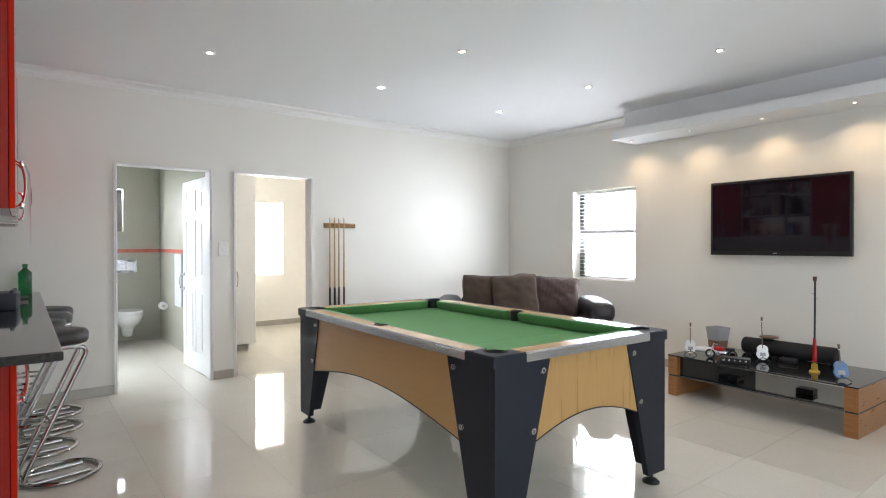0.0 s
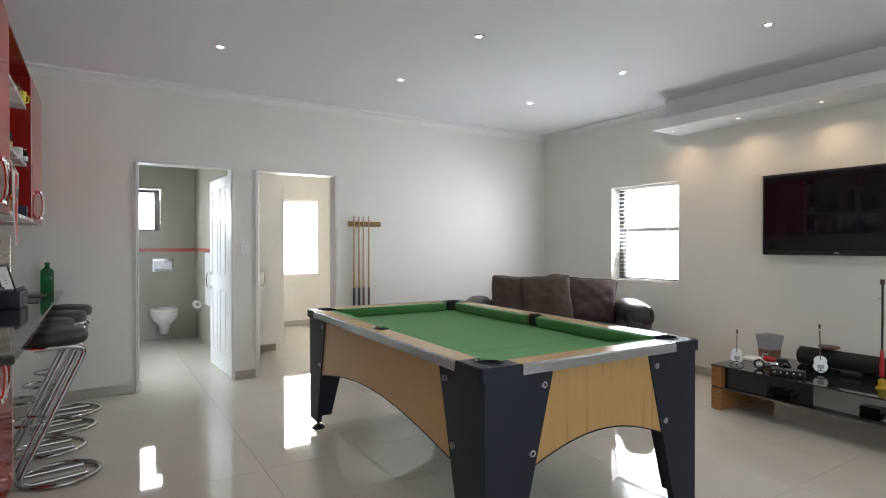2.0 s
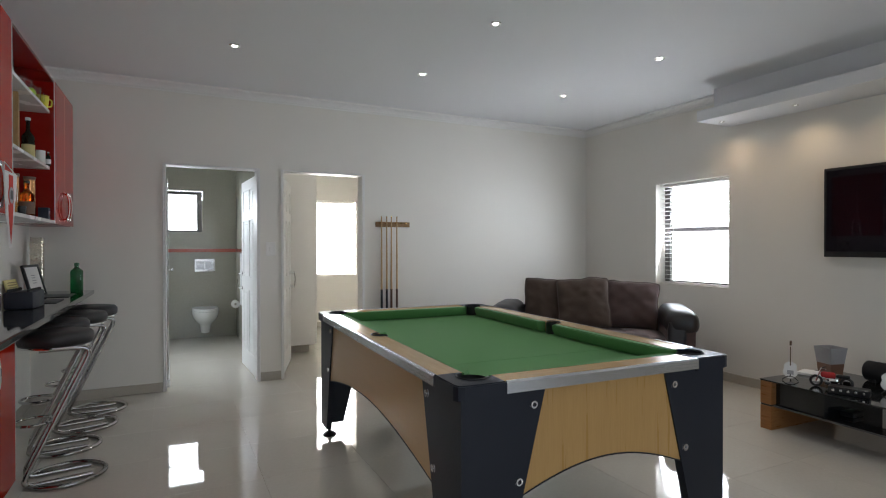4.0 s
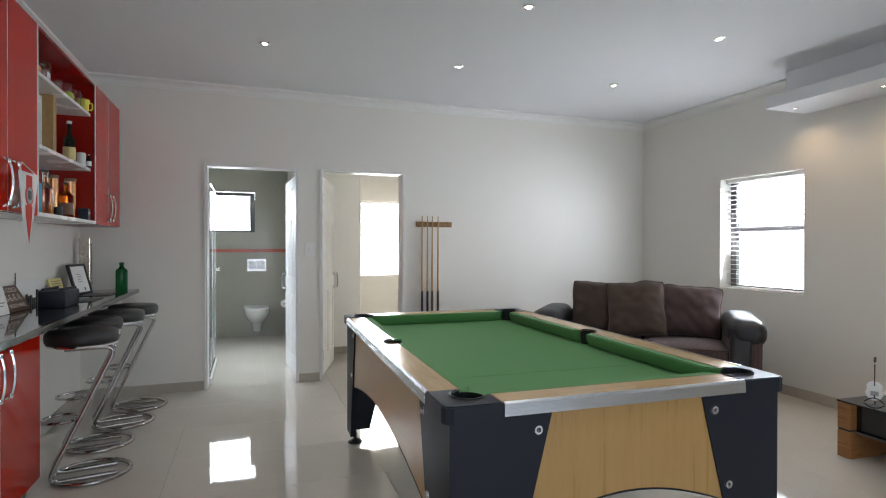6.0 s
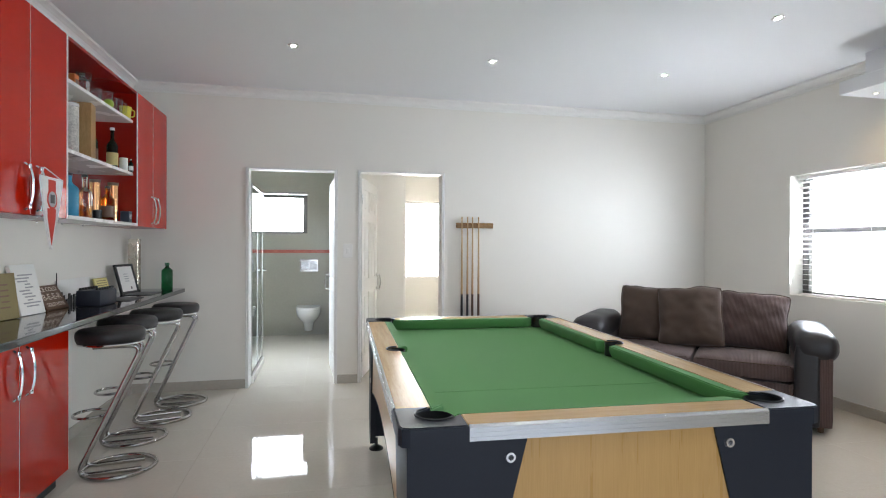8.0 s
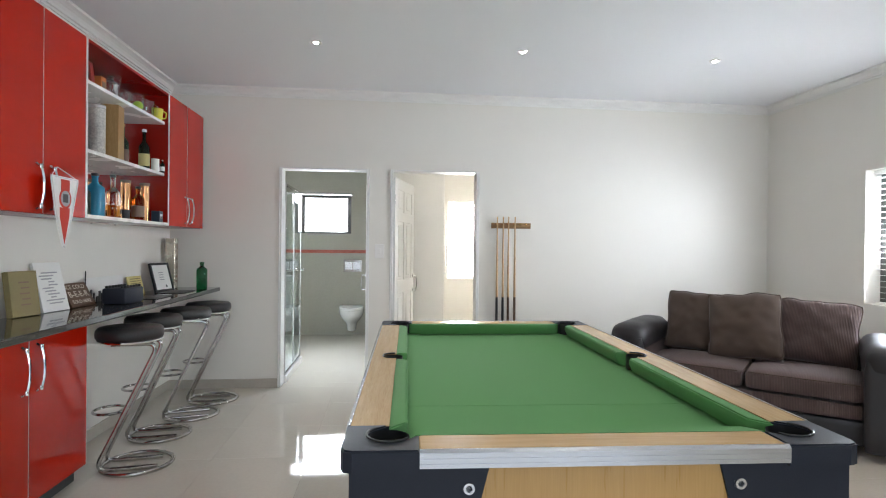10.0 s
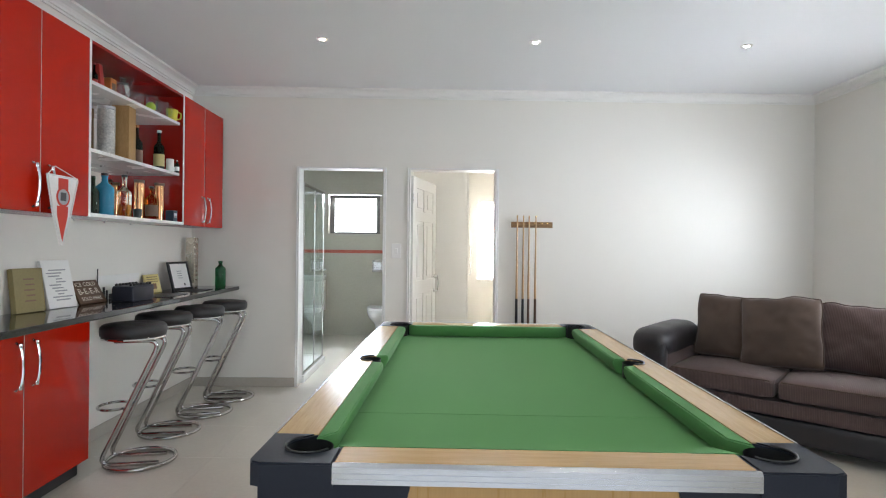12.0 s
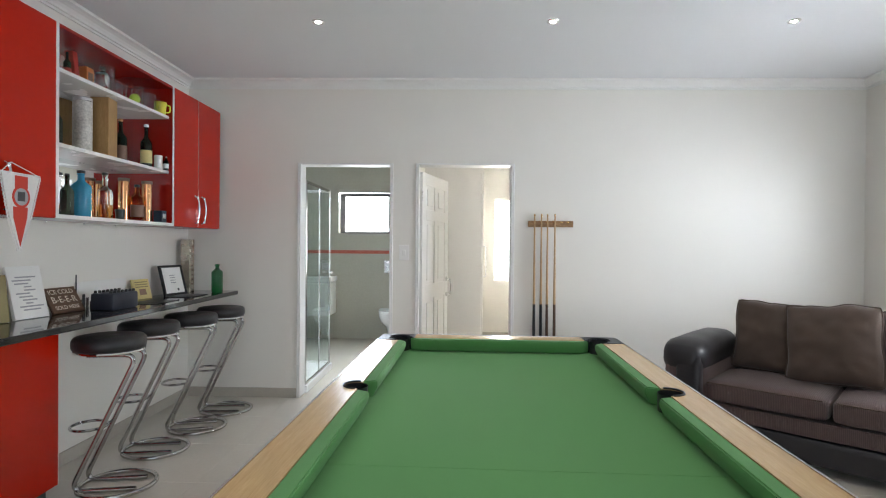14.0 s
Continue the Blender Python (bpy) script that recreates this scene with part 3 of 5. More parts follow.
part("top_panel", B(0.017, 0.310, 0.0195, SW - 0.0195, UZ1 - 0.018, UZ1), M_REDIN, sh)
for z, d in ((UZ0, 0.318), (1.875, 0.285), (2.275, 0.285)):
    part("shelf_board", B(0.017, d, 0.0195, SW - 0.0195, z, z + 0.022, bevel=0.002), M_SHELF, sh, "white shelf board")
    for y in (0.30, 0.62, 0.94):
        bm = bmesh.new()
        lathe(bm, [(0, -0.012), (0.006, -0.012), (0.006, 0.0), (0, 0.0)], 10, (0.03, y, z))
        part("shelf_pin", bm, M_CHROME, sh, "small chrome pin", True)

# granite counter
bm = bmesh.new()
box(bm, XL + 0.001, 0.156, 2.56, YF - 0.002, 0.914, 0.949, bevel=0.006, seg=2)
counter = thing("bar_counter", "long polished black granite bar counter", "counter", pose(0, 0, 0))
part("worktop", bm, M_GRANITE, counter)
part("support_rail", B(XL + 0.001, 0.0, 3.807, 3.817, 0.86, 0.9135), M_KICK, counter)


# ---- windows ----
def window_unit(name, label, m, w, h, frame_mat, transom=True, blind=True, pane_shadow=False):
    """Local x across the opening, y outwards, z up from the sill."""
    o = thing(name, label, "window", m, kind="structure")
    f = 0.07
    for a, b, c, d in ((0, f, 0, h), (w - f, w, 0, h)):
        part("window_frame", B(a, b, 0.12, 0.17, c, d, bevel=0.003), frame_mat, o)
    for c, d in ((0, 0.03), (h - 0.04, h)) + (((h * 0.505, h * 0.505 + 0.068),) if transom else ()):
        part("window_frame", B(f, w - f, 0.12, 0.17, c, d, bevel=0.003), frame_mat, o)
    for c, d in (((0.03, h * 0.505), (h * 0.505 + 0.068, h - 0.04)) if transom else ((0.03, h - 0.04),)):
        p = part("pane", B(f, w - f, 0.143, 0.147, c, d), M_PANE, o, "clear glass pane")
        p.visible_shadow = False
    part("window_sill", B(-0.0, w, -0.012, 0.119, -0.02, -0.001, bevel=0.003), M_WHITE, o, "white sill")
    if blind:
        part("blind_rail", B(0.012, w - 0.012, 0.045, 0.10, h - 0.035, h - 0.002, bevel=0.003), M_WHITE, o, "white blind head rail")
        n = int((h - 0.05) / 0.047)
        bm = bmesh.new()
        box(bm, 0.014, w - 0.014, -0.025, 0.025, -0.0012, 0.0012)
        slat = mesh(bm, "slat", M_WHITE)
        for i in range(n):
            s = new("slat", slat)
            s.parent = o
            s.matrix_basis = pose(0, 0.073, h - 0.065 - i * 0.047, -6)
        part("blind_rail", B(0.014, w - 0.014, 0.05, 0.096, 0.004, 0.018, bevel=0.003), M_WHITE, o, "white bottom rail")
        for x in (0.18, w - 0.18):
            bm = bmesh.new()
            tube(bm, [(x, 0.046, 0.01), (x, 0.046, h - 0.03)], 0.0012, 6)
            part("cord", bm, M_WHITE, o)
    return o


window_unit("window_1", "window with bronze frame and open white venetian blind", pose(XR + 0.02, W1[1], W1[2], 0, 0, -90), W1[1] - W1[0], W1[3] - W1[2], M_DARKFRAME)
window_unit("window_2", "white-framed window with a venetian blind in the second room", pose(W2[0], YR + 0.02, W2[2]), W2[1] - W2[0], W2[3] - W2[2], M_WHITE)
window_unit("window_3", "small bathroom window with a bronze frame", pose(W3[0], YB + 0.02, W3[2]), W3[1] - W3[0], W3[3] - W3[2], M_DARKFRAME, False, False)
M_SKYGLOW = glow("bright_sky", (0.95, 0.98, 1.0), 5.0)
for n, a in enumerate([(6.6, 6.62, 2.2, 8.2, -0.1, 4.5), (1.8, 4.8, 10.2, 10.22, -0.1, 4.0), (-1.2, 1.7, 10.2, 10.22, -0.1, 4.5)]):
    structure("backdrop_%d" % (n + 1), B(*a), M_SKYGLOW, "bright overcast sky outside the window", "backdrop")


# ---- doors ----
def panel_door(name, label, m, w, h=2.035, th=0.038, lever=1):
    """A six-panel leaf; local x from the hinge, y through the thickness."""
    d = thing(name, label, "door", m, kind="structure")
    part("leaf", B(0, w, 0.008, th - 0.008, 0.008, h), M_DOOR, d)
    st, mu = 0.11, 0.09
    rails = [(0.008, 0.20), (0.86, 1.00), (1.60, 1.70), (h - 0.11, h)]
    for y0, y1 in ((0.0, 0.0079), (th - 0.0079, th)):
        for a, b in ((0, st), (w - st, w)):
            part("stile", B(a, b, y0, y1, 0.008, h, bevel=0.002), M_DOOR, d)
        for a, b in rails:
            part("rail", B(st, w - st, y0, y1, a, b, bevel=0.002), M_DOOR, d)
        for (a, b), (c, e) in zip(rails, rails[1:]):
            part("muntin", B(w / 2 - mu / 2, w / 2 + mu / 2, y0, y1, b, c, bevel=0.002), M_DOOR, d)
            for u0, u1 in ((st, w / 2 - mu / 2), (w / 2 + mu / 2, w - st)):
                k = 0.035
                ya, yb = (0.002, 0.0085) if y0 == 0 else (th - 0.0085, th - 0.002)
                part("raised_panel", B(u0 + k, u1 - k, ya, yb, b + k, c - k, bevel=0.005), M_DOOR, d)
    for z in (0.22, 1.82):
        part("hinge", B(-0.012, 0.002, -0.004, 0.006, z - 0.05, z + 0.05, bevel=0.002), M_STEEL, d, "steel butt hinge")
    for s, y in ((-1, 0.0), (1, th)):
        for z in (0.86, 1.02):
            bm = bmesh.new()
            lathe(bm, [(0, 0), (0.024, 0), (0.024, 0.006), (0.010, 0.009), (0.009, 0.045), (0, 0.047)], 16)
            part("rose", bm, M_CHROME, d, "round chrome rose", True, pose(w - 0.06, y, z, 90 if s < 0 else -90))
        bm = bmesh.new()
        tube(bm, rounded([(w - 0.06, y + s * 0.04, 0.85), (w - 0.06, y + s * 0.055, 0.94), (w - 0.06, y + s * 0.04, 1.03)], 0.05), 0.0055, 8)
        part("handle", bm, M_DIMCHROME, d, "curved chrome pull", True)
    return d


panel_door("door_1", "white six-panel door standing open into the bathroom", pose(1.549, 5.963, 0, 0, 0, 93), 0.80)
panel_door("door_2", "white six-panel door standing open into the second room", pose(1.789, 5.963, 0, 0, 0, 74), 0.80)


# ---- lamps ----
def downlight(x, y, m0=None):
    o = thing("ceiling_downlight", "small recessed chrome downlight, switched on", "downlight", pose(x, y, H), group="ceiling downlights")
    bm = bmesh.new()
    lathe(bm, [(0.020, -0.001), (0.024, -0.004), (0.030, -0.007), (0.039, -0.005), (0.042, -0.0005)], 24)
    part("bezel", bm, M_CHROME, o, "chrome bezel", True)
    bm = bmesh.new()
    lathe(bm, [(0.0, -0.010), (0.009, -0.009), (0.015, -0.007), (0.019, -0.003), (0.019, -0.0005), (0, -0.0005)], 20)
    part("bulb", bm, M_LAMP, o, "glowing lamp", True)
    return o


for x in (1.186, 2.713, 4.247):
    for y in (4.545, 3.346, 2.133, 0.92, -0.29):
        downlight(x, y)
        spot("downlight_beam", (x, y, H - 0.018), (x, y, 0), 10.2, 120, 0.9, (1.0, 0.945, 0.875), 0.022)
# bathroom downlights; the one at x = 0.45 is added to brighten the floor
for x, y, watts in ((0.45, 6.485, 80), (1.19, 6.485, 60)):
    downlight(x, y)
    spot("bath_beam", (x, y, H - 0.018), (x, y - 0.05, 0), watts, 66, 0.8, (0.90, 0.95, 1.0), 0.022)
for y in (3.63, 2.962, 2.283, 1.586, 0.90):
    o = thing("bulkhead_spotlight", "tiny recessed spotlight in the bulkhead, switched on", "spotlight", pose(5.372, y, 2.487), group="bulkhead spotlights")
    bm = bmesh.new()
    lathe(bm, [(0.014, -0.001), (0.016, -0.005), (0.024, -0.004), (0.026, -0.0005)], 20)
    part("bezel", bm, M_CHROME, o, "chrome bezel", True)
    bm = bmesh.new()
    lathe(bm, [(0, -0.002), (0.014, -0.002), (0.0145, -0.0004), (0, -0.0004)], 16)
    part("bulb", bm, M_SPOTGLOW, o, "warm glowing lamp", True)
    spot("bulkhead_beam", (5.372, y, 2.481), (5.47, y, 1.9), 7.5, 128, 1.0, (1.0, 0.70, 0.40), 0.012)


# ---- television ----
tv = thing("television", "large wall-mounted flat television, switched off", "television", pose(5.56, 2.2465, 1.236))
part("casing", B(0.004, 0.045, -0.5975, 0.5975, 0.0, 0.722, bevel=0.006, seg=2), M_BLACK, tv, "glossy black casing")
part("screen", B(0.0, 0.0039, -0.575, 0.575, 0.045, 0.699), M_TVGLASS, tv, "dark glass screen")
part("badge", B(0.0022, 0.0038, -0.018, 0.018, 0.016, 0.026), M_STEEL, tv, "small pale badge")
part("wall_bracket", B(0.0455, 0.0795, -0.25, 0.25, 0.15, 0.55), M_BLACK, tv)


# ---- cue rack ----
rk = thing("cue_rack", "wooden wall rack for pool cues with brass clips", "cue rack", pose(2.925, YF, 1.534))
part("board", B(-0.197, 0.197, -0.022, -0.001, 0.0, 0.055, bevel=0.004, seg=2), M_BOXWOOD, rk)
part("ledge", B(-0.187, 0.187, -0.045, -0.0225, 0.012, 0.032, bevel=0.003), M_BOXWOOD, rk)
for x in (-0.143, -0.085, -0.033, 0.03, 0.09, 0.145):
    bm = bmesh.new()
    lathe(bm, [(0, 0), (0.011, 0), (0.011, 0.006), (0.006, 0.010), (0, 0.010)], 14)
    part("clip", bm, M_BRASS, rk, "round brass clip", True, pose(x, -0.0225, 0.043, 90))
for x, grip in ((2.780, M_BLACK), (2.839, M_BLACK), (2.892, M_DARKWOOD), (2.956, M_DARKWOOD)):
    q = thing("pool_cue", "two-tone wooden pool cue standing in the wall rack", "pool cue", pose(x, YF - 0.055, 0.001, 0.0), group="pool cues")
    bm = bmesh.new()
    lathe(bm, [(0, 0.86), (0.0115, 0.86), (0.0062, 1.625), (0, 1.625)], 12)
    part("shaft", bm, M_CUE, q, "pale maple shaft", True)
    bm = bmesh.new()
    lathe(bm, [(0, 0.0), (0.013, 0.0), (0.0155, 0.02), (0.0118, 0.8595), (0, 0.8595)], 12)
    part("butt", bm, grip, q, "dark butt", True)
    bm = bmesh.new()
    lathe(bm, [(0, 1.6255), (0.0066, 1.6255), (0.006, 1.645), (0, 1.647)], 10)
    part("tip", bm, M_BRASS, q, "", True)

sw = thing("light_switch", "white plastic light switch plate on the wall", "switch", pose(1.637, YF, 1.232))
part("plate", B(-0.045, 0.045, -0.011, -0.0005, 0, 0.135, bevel=0.003, seg=2), M_WHITE, sw)
part("rocker", B(-0.014, 0.014, -0.016, -0.0112, 0.045, 0.092, bevel=0.002), M_WHITE, sw)


# ---- bar stools ----
def bar_stool(m):
    s = thing("bar_stool", "chrome z-shaped bar stool with round black padded seat", "stool", m, group="bar stools")
    bm = bmesh.new()
    lathe(bm, [(0, 0.775), (0.172, 0.775), (0.182, 0.785), (0.185, 0.81), (0.182, 0.832), (0.170, 0.846), (0.12, 0.853), (0, 0.855)], 40)
    part("seat", bm, M_LEATHERETTE, s, "round black leatherette seat", 50)
    bm = bmesh.new()
    lathe(bm, [(0.14, 0.764), (0.178, 0.764), (0.180, 0.769), (0.178, 0.7745), (0.14, 0.7745)], 40)
    part("seat_ring", bm, M_CHROME, s, "chrome rim under the seat", True)
    for y in (-0.078, 0.078):
        bm = bmesh.new()
        tube(bm, rounded([(-0.08, y, 0.752), (0.175, y, 0.752), (-0.165, y, 0.014), (0.17, y, 0.014)], 0.075, 7), 0.0132, 10)
        part("leg", bm, M_DIMCHROME, s, "bent chrome tube", True)
    bm = bmesh.new()
    tube(bm, [(0.045 + 0.195 * math.cos(2 * math.pi * i / 40), 0.185 * math.sin(2 * math.pi * i / 40), 0.0135) for i in range(40)], 0.0132, 10, True)
    part("base_ring", bm, M_DIMCHROME, s, "chrome floor ring", True)
    bm = bmesh.new()
    tube(bm, [(-0.105 + 0.09 * math.cos(2 * math.pi * i / 32), 0.095 * math.sin(2 * math.pi * i / 32), 0.345) for i in range(32)], 0.008, 8, True)
    tube(bm, [(-0.020, -0.082, 0.345), (-0.020, 0.082, 0.345)], 0.007, 8)
    part("footrest", bm, M_DIMCHROME, s, "chrome loop footrest", True)
    return s


stool = bar_stool(pose(0.167, 3.995, 0, 0, 0, 10))
copy_thing(stool, pose(0.086, 4.53, 0, 0, 0, 8))
copy_thing(stool, pose(0.146, 4.975, 0, 0, 0, 14))
copy_thing(stool, pose(0.177, 5.412, 0, 0, 0, 6))


# ---- sofa ----
def pillow(w, h, d, seed, n=28):
    """A plump cushion in the x-z plane, its base at z = 0."""
    bm = bmesh.new()
    grid = {}
    for side in (-1, 1):
        for i in range(n + 1):
            for j in range(n + 1):
                u, v = 2 * i / n - 1, 2 * j / n - 1
                edge = (1 - abs(u) ** 2.6) * (1 - abs(v) ** 2.6)
                x = u * w / 2 * (1 - 0.05 * v ** 8 - 0.055 * (1 - v * v) * u ** 4) + 0.012 * noise.noise(Vector((v * 1.7, seed, 2.0)))
                z = h / 2 + v * h / 2 * (1 - 0.05 * u ** 8 - 0.045 * (1 - u * u) * v ** 4) + 0.012 * (v + 1) * noise.noise(Vector((u * 1.7, seed, 5.0)))
                wr = 0.010 * math.sin(9 * math.atan2(v, u) + seed) * max(abs(u), abs(v)) ** 2 + noise.noise(Vector((u * 1.6 + seed, v * 1.6, seed))) * 0.022 + noise.noise(Vector((u * 4 + seed, v * 5, seed * 2))) * 0.006
                # creases that run out of the corners
                fold = math.sin(26 * (abs(u) - abs(v)) + seed * 3 + 2 * u) * (abs(u) * abs(v)) ** 1.5
                wr += 0.008 * fold + 0.006 * noise.noise(Vector((u * 3 + v * 3, (u - v) * 0.9, seed)))
                y = side * (d / 2 * max(edge, 0) ** 0.5 + wr * min(1, edge * 2.2))
                if edge <= 1e-6 and side == 1:
                    grid[side, i, j] = grid[-1, i, j]
                else:
                    grid[side, i, j] = bm.verts.new((x, y, z))
    for side in (-1, 1):
        for i in range(n):
            for j in range(n):
                q = [grid[side, i, j], grid[side, i + 1, j], grid[side, i + 1, j + 1], grid[side, i, j + 1]]
                bm.faces.new(q if side < 0 else q[::-1])
    return bm, [tuple(grid[-1, i, 0].co) for i in range(n + 1)] + [tuple(grid[-1, n, j].co) for j in range(1, n + 1)] + [tuple(grid[-1, n - i, n].co) for i in range(1, n + 1)] + [tuple(grid[-1, 0, n - j].co) for j in range(1, n)]


def soft_box(x0, x1, y0, y1, z0, z1, r, seed=0.0, crown=0.0):
    bm = bmesh.new()
    box(bm, x0, x1, y0, y1, z0, z1)
    bmesh.ops.subdivide_edges(bm, edges=bm.edges[:], cuts=7, use_grid_fill=True)
    c = Vector(((x0 + x1) / 2, (y0 + y1) / 2, (z0 + z1) / 2))
    hx, hy, hz = (x1 - x0) / 2, (y1 - y0) / 2, (z1 - z0) / 2
    for v in bm.verts:
        p = v.co - c
        q = Vector((max(-hx + r, min(hx - r, p.x)), max(-hy + r, min(hy - r, p.y)), max(-hz + r, min(hz - r, p.z))))
        o = p - q
        if o.length > 1e-6:
            o = o.normalized() * r
        p = q + o
        if crown and p.z > 0:
            p.z += crown * (1 - (p.x / hx) ** 2) * (1 - (p.y / hy) ** 2)
        p += 0.004 * Vector(noise.noise_vector((p + c) * 4 + Vector((seed, seed, seed))))
        v.co = c + p
    return bm


def sofa(m):
    s = thing("sofa", "brown two-seater sofa with corduroy seats and dark leather arms", "sofa", m)
    hw, aw, dep = 0.965, 0.265, 0.90
    part("base", soft_box(-hw + 0.02, hw - 0.02, 0.12, dep, 0.055, 0.225, 0.03), M_LEATHER, s, "dark leather base", True)
    part("front_band", soft_box(-hw + aw, hw - aw, 0.110, dep - 0.1, 0.226, 0.333, 0.02), M_CORD, s, "striped brown corduroy band", True)
    for k, sd in ((-1, 3.1), (1, 7.7)):
        a, b = sorted((k * 0.004, k * (hw - aw + 0.01)))
        part("seat_cushion", soft_box(a, b, 0.088, dep - 0.18, 0.335, 0.476, 0.045, sd, 0.02), M_CORD, s, "striped brown corduroy seat cushion", 60)
        bm = bmesh.new()
        ya, zt = 0.094, 0.464
        tube(bm, [(a + 0.03, ya, zt), (b - 0.03, ya, zt)], 0.005, 6)
        part("piping", bm, M_SUEDE, s, "", True)
        # arm: fabric side with a rolled leather top and front
        x0, x1 = sorted((k * (hw - aw), k * (hw - 0.03)))
        part("arm_side", soft_box(x0, x1, 0.008, dep - 0.02, 0.056, 0.645, 0.03, sd), M_CORD, s, "brown corduroy arm side", True)
        x0, x1 = sorted((k * (hw - 0.285), k * (hw + 0.005)))
        part("arm_top", soft_box(x0, x1, -0.012, dep - 0.03, 0.515, 0.735, 0.095, sd, 0.012), M_LEATHER, s, "rolled dark leather arm", 70)
        x0, x1 = sorted((k * (hw - aw - 0.005), k * (hw - 0.11)))
        part("arm_front", soft_box(x0, x1, -0.006, 0.09, 0.056, 0.645, 0.03, sd), M_LEATHER, s, "dark leather arm front", True)
    part("backrest", soft_box(-hw + aw, hw - aw, dep - 0.17, dep, 0.226, 0.72, 0.06, 5.0), M_LEATHER, s, "dark leather backrest", True)
    for x, y, w, h, d, tilt, roll, material, lab, sd in ((-0.455, 0.64, 0.47, 0.50, 0.17, -12, 2, M_SUEDE, "brown back cushion", 1.3),
                                                         (-0.035, 0.49, 0.54, 0.54, 0.19, -18, -5, M_SUEDE, "brown back cushion leaning in front", 4.2),
                                                         (0.405, 0.63, 0.54, 0.49, 0.18, -13, 4, M_CORD, "dark striped back cushion", 8.8)):
        bm, rim = pillow(w, h, d, sd)
        p = part("back_cushion", bm, material, s, lab, 70, pose(x, y, 0.480, tilt, roll, 0))
        bm = bmesh.new()
        tube(bm, rim, 0.006, 6, True)
        part("piping", bm, M_SUEDE, p, "", True)
    for x in (-hw + 0.1, hw - 0.1):
        for y in (0.14, dep - 0.08):
            bm = bmesh.new()
            lathe(bm, [(0, 0), (0.022, 0), (0.028, 0.056), (0, 0.056)], 12, (x, y, 0))
            part("foot", bm, M_DARKWOOD, s, "", True)
    return s


sofa(pose(4.2275, 4.162, 0, 0, 0, -42.2))


# ---- low table under the television ----
ct = thing("coffee_table", "low wooden table with black glass top and shelf", "coffee table", pose(4.557, 1.335, 0, 0, 0, -2.5))
CL, CD = 1.424, 0.76
for y in (0.0, CL - 0.085):
    for z0, z1 in ((0.0, 0.17), (0.182, 0.347)):
        part("leg_block", B(0, CD, y, y + 0.085, z0, z1, bevel=0.004, seg=2), M_ORANGEWOOD, ct, "cherry-coloured wooden block")
    part("leg_spacer", B(0.004, CD - 0.004, y + 0.004, y + 0.081, 0.17, 0.182), M_BLACK, ct)
part("glass_top", B(-0.004, CD + 0.004, -0.004, CL + 0.004, 0.3475, 0.3575, bevel=0.002), M_SMOKED, ct, "black glass top")
part("glass_shelf", B(0.03, CD - 0.03, 0.0855, CL - 0.0855, 0.170, 0.178, bevel=0.0015), M_SMOKED, ct, "black glass shelf")
part("shelf_edge", B(0.022, 0.0295, 0.0855, CL - 0.0855, 0.169, 0.179), M_DARKFRAME, ct, "dark shelf edge")
part("dark_end", B(0.05, CD - 0.05, CL - 0.42, CL - 0.086, 0.1785, 0.347), M_SMOKED, ct, "dark glass compartment")

# ---- second room ----
wd = thing("wardrobe", "tall white built-in wardrobe with steel bar handles", "wardrobe", pose(1.743, 7.09, 0))
part("body", B(0, 0.635, 0, 2.05, 0.09, 2.40, bevel=0.002), M_WHITE, wd)
part("plinth", B(0, 0.56, 0.04, 2.05, 0.0, 0.09), M_SKIRT, wd)
for i in range(4):
    dr = part("door", B(0.6355, 0.655, 0.002 + i * 0.512, 0.510 + i * 0.512, 0.10, 2.39, bevel=0.002), M_WHITE, wd)
    bm = bmesh.new()
    y = 0.06 + i * 0.512 + (0.39 if i % 2 else 0)
    tube(bm, rounded([(0.655, y, 1.02), (0.69, y, 1.02), (0.69, y, 1.36), (0.655, y, 1.36)], 0.012, 4), 0.006, 8)
    part("handle", bm, M_STEEL, dr, "steel bar handle", True)

# ---- bathroom ----
part_of_wall = thing("tile_border", "red mosaic tile border along the bathroom walls", "tile border", pose(0, YB, 1.238), kind="structure")
part("border_back", B(-1.2, 1.619, -0.006, -0.0005, 0, 0.048), M_MOSAIC, part_of_wall)
part("border_side", B(1.614, 1.6195, -2.94, -0.0065, 0, 0.048), M_MOSAIC, part_of_wall)

wc = thing("toilet", "white wall-hung ceramic toilet with closed lid", "toilet", pose(1.187, YB, 0))
bm = bmesh.new()
sec = []
for z, fr, wdt in ((0.085, 0.24, 0.055), (0.10, 0.27, 0.068), (0.19, 0.31, 0.078), (0.225, 0.36, 0.098), (0.265, 0.43, 0.138), (0.315, 0.50, 0.168), (0.37, 0.535, 0.183), (0.415, 0.545, 0.184)):
    ring = []
    for i in range(25):
        a = math.pi * i / 24
        ring.append(bm.verts.new((wdt * math.cos(a), -0.10 - (fr - 0.10) * math.sin(a) ** 0.8, z)))
    ring.append(bm.verts.new((-wdt * 0.95, -0.001, z)))
    ring.append(bm.verts.new((wdt * 0.95, -0.001, z)))
    sec.append(ring)
for a, b in zip(sec, sec[1:]):
    for i in range(len(a)):
        j = (i + 1) % len(a)
        bm.faces.new((a[i], a[j], b[j], b[i]))
bm.faces.new(sec[0][::-1])
bm.faces.new(sec[-1])
bmesh.ops.recalc_face_normals(bm, faces=bm.faces[:])
part("bowl", bm, M_CERAMIC, wc, "", 50)
bm = bmesh.new()
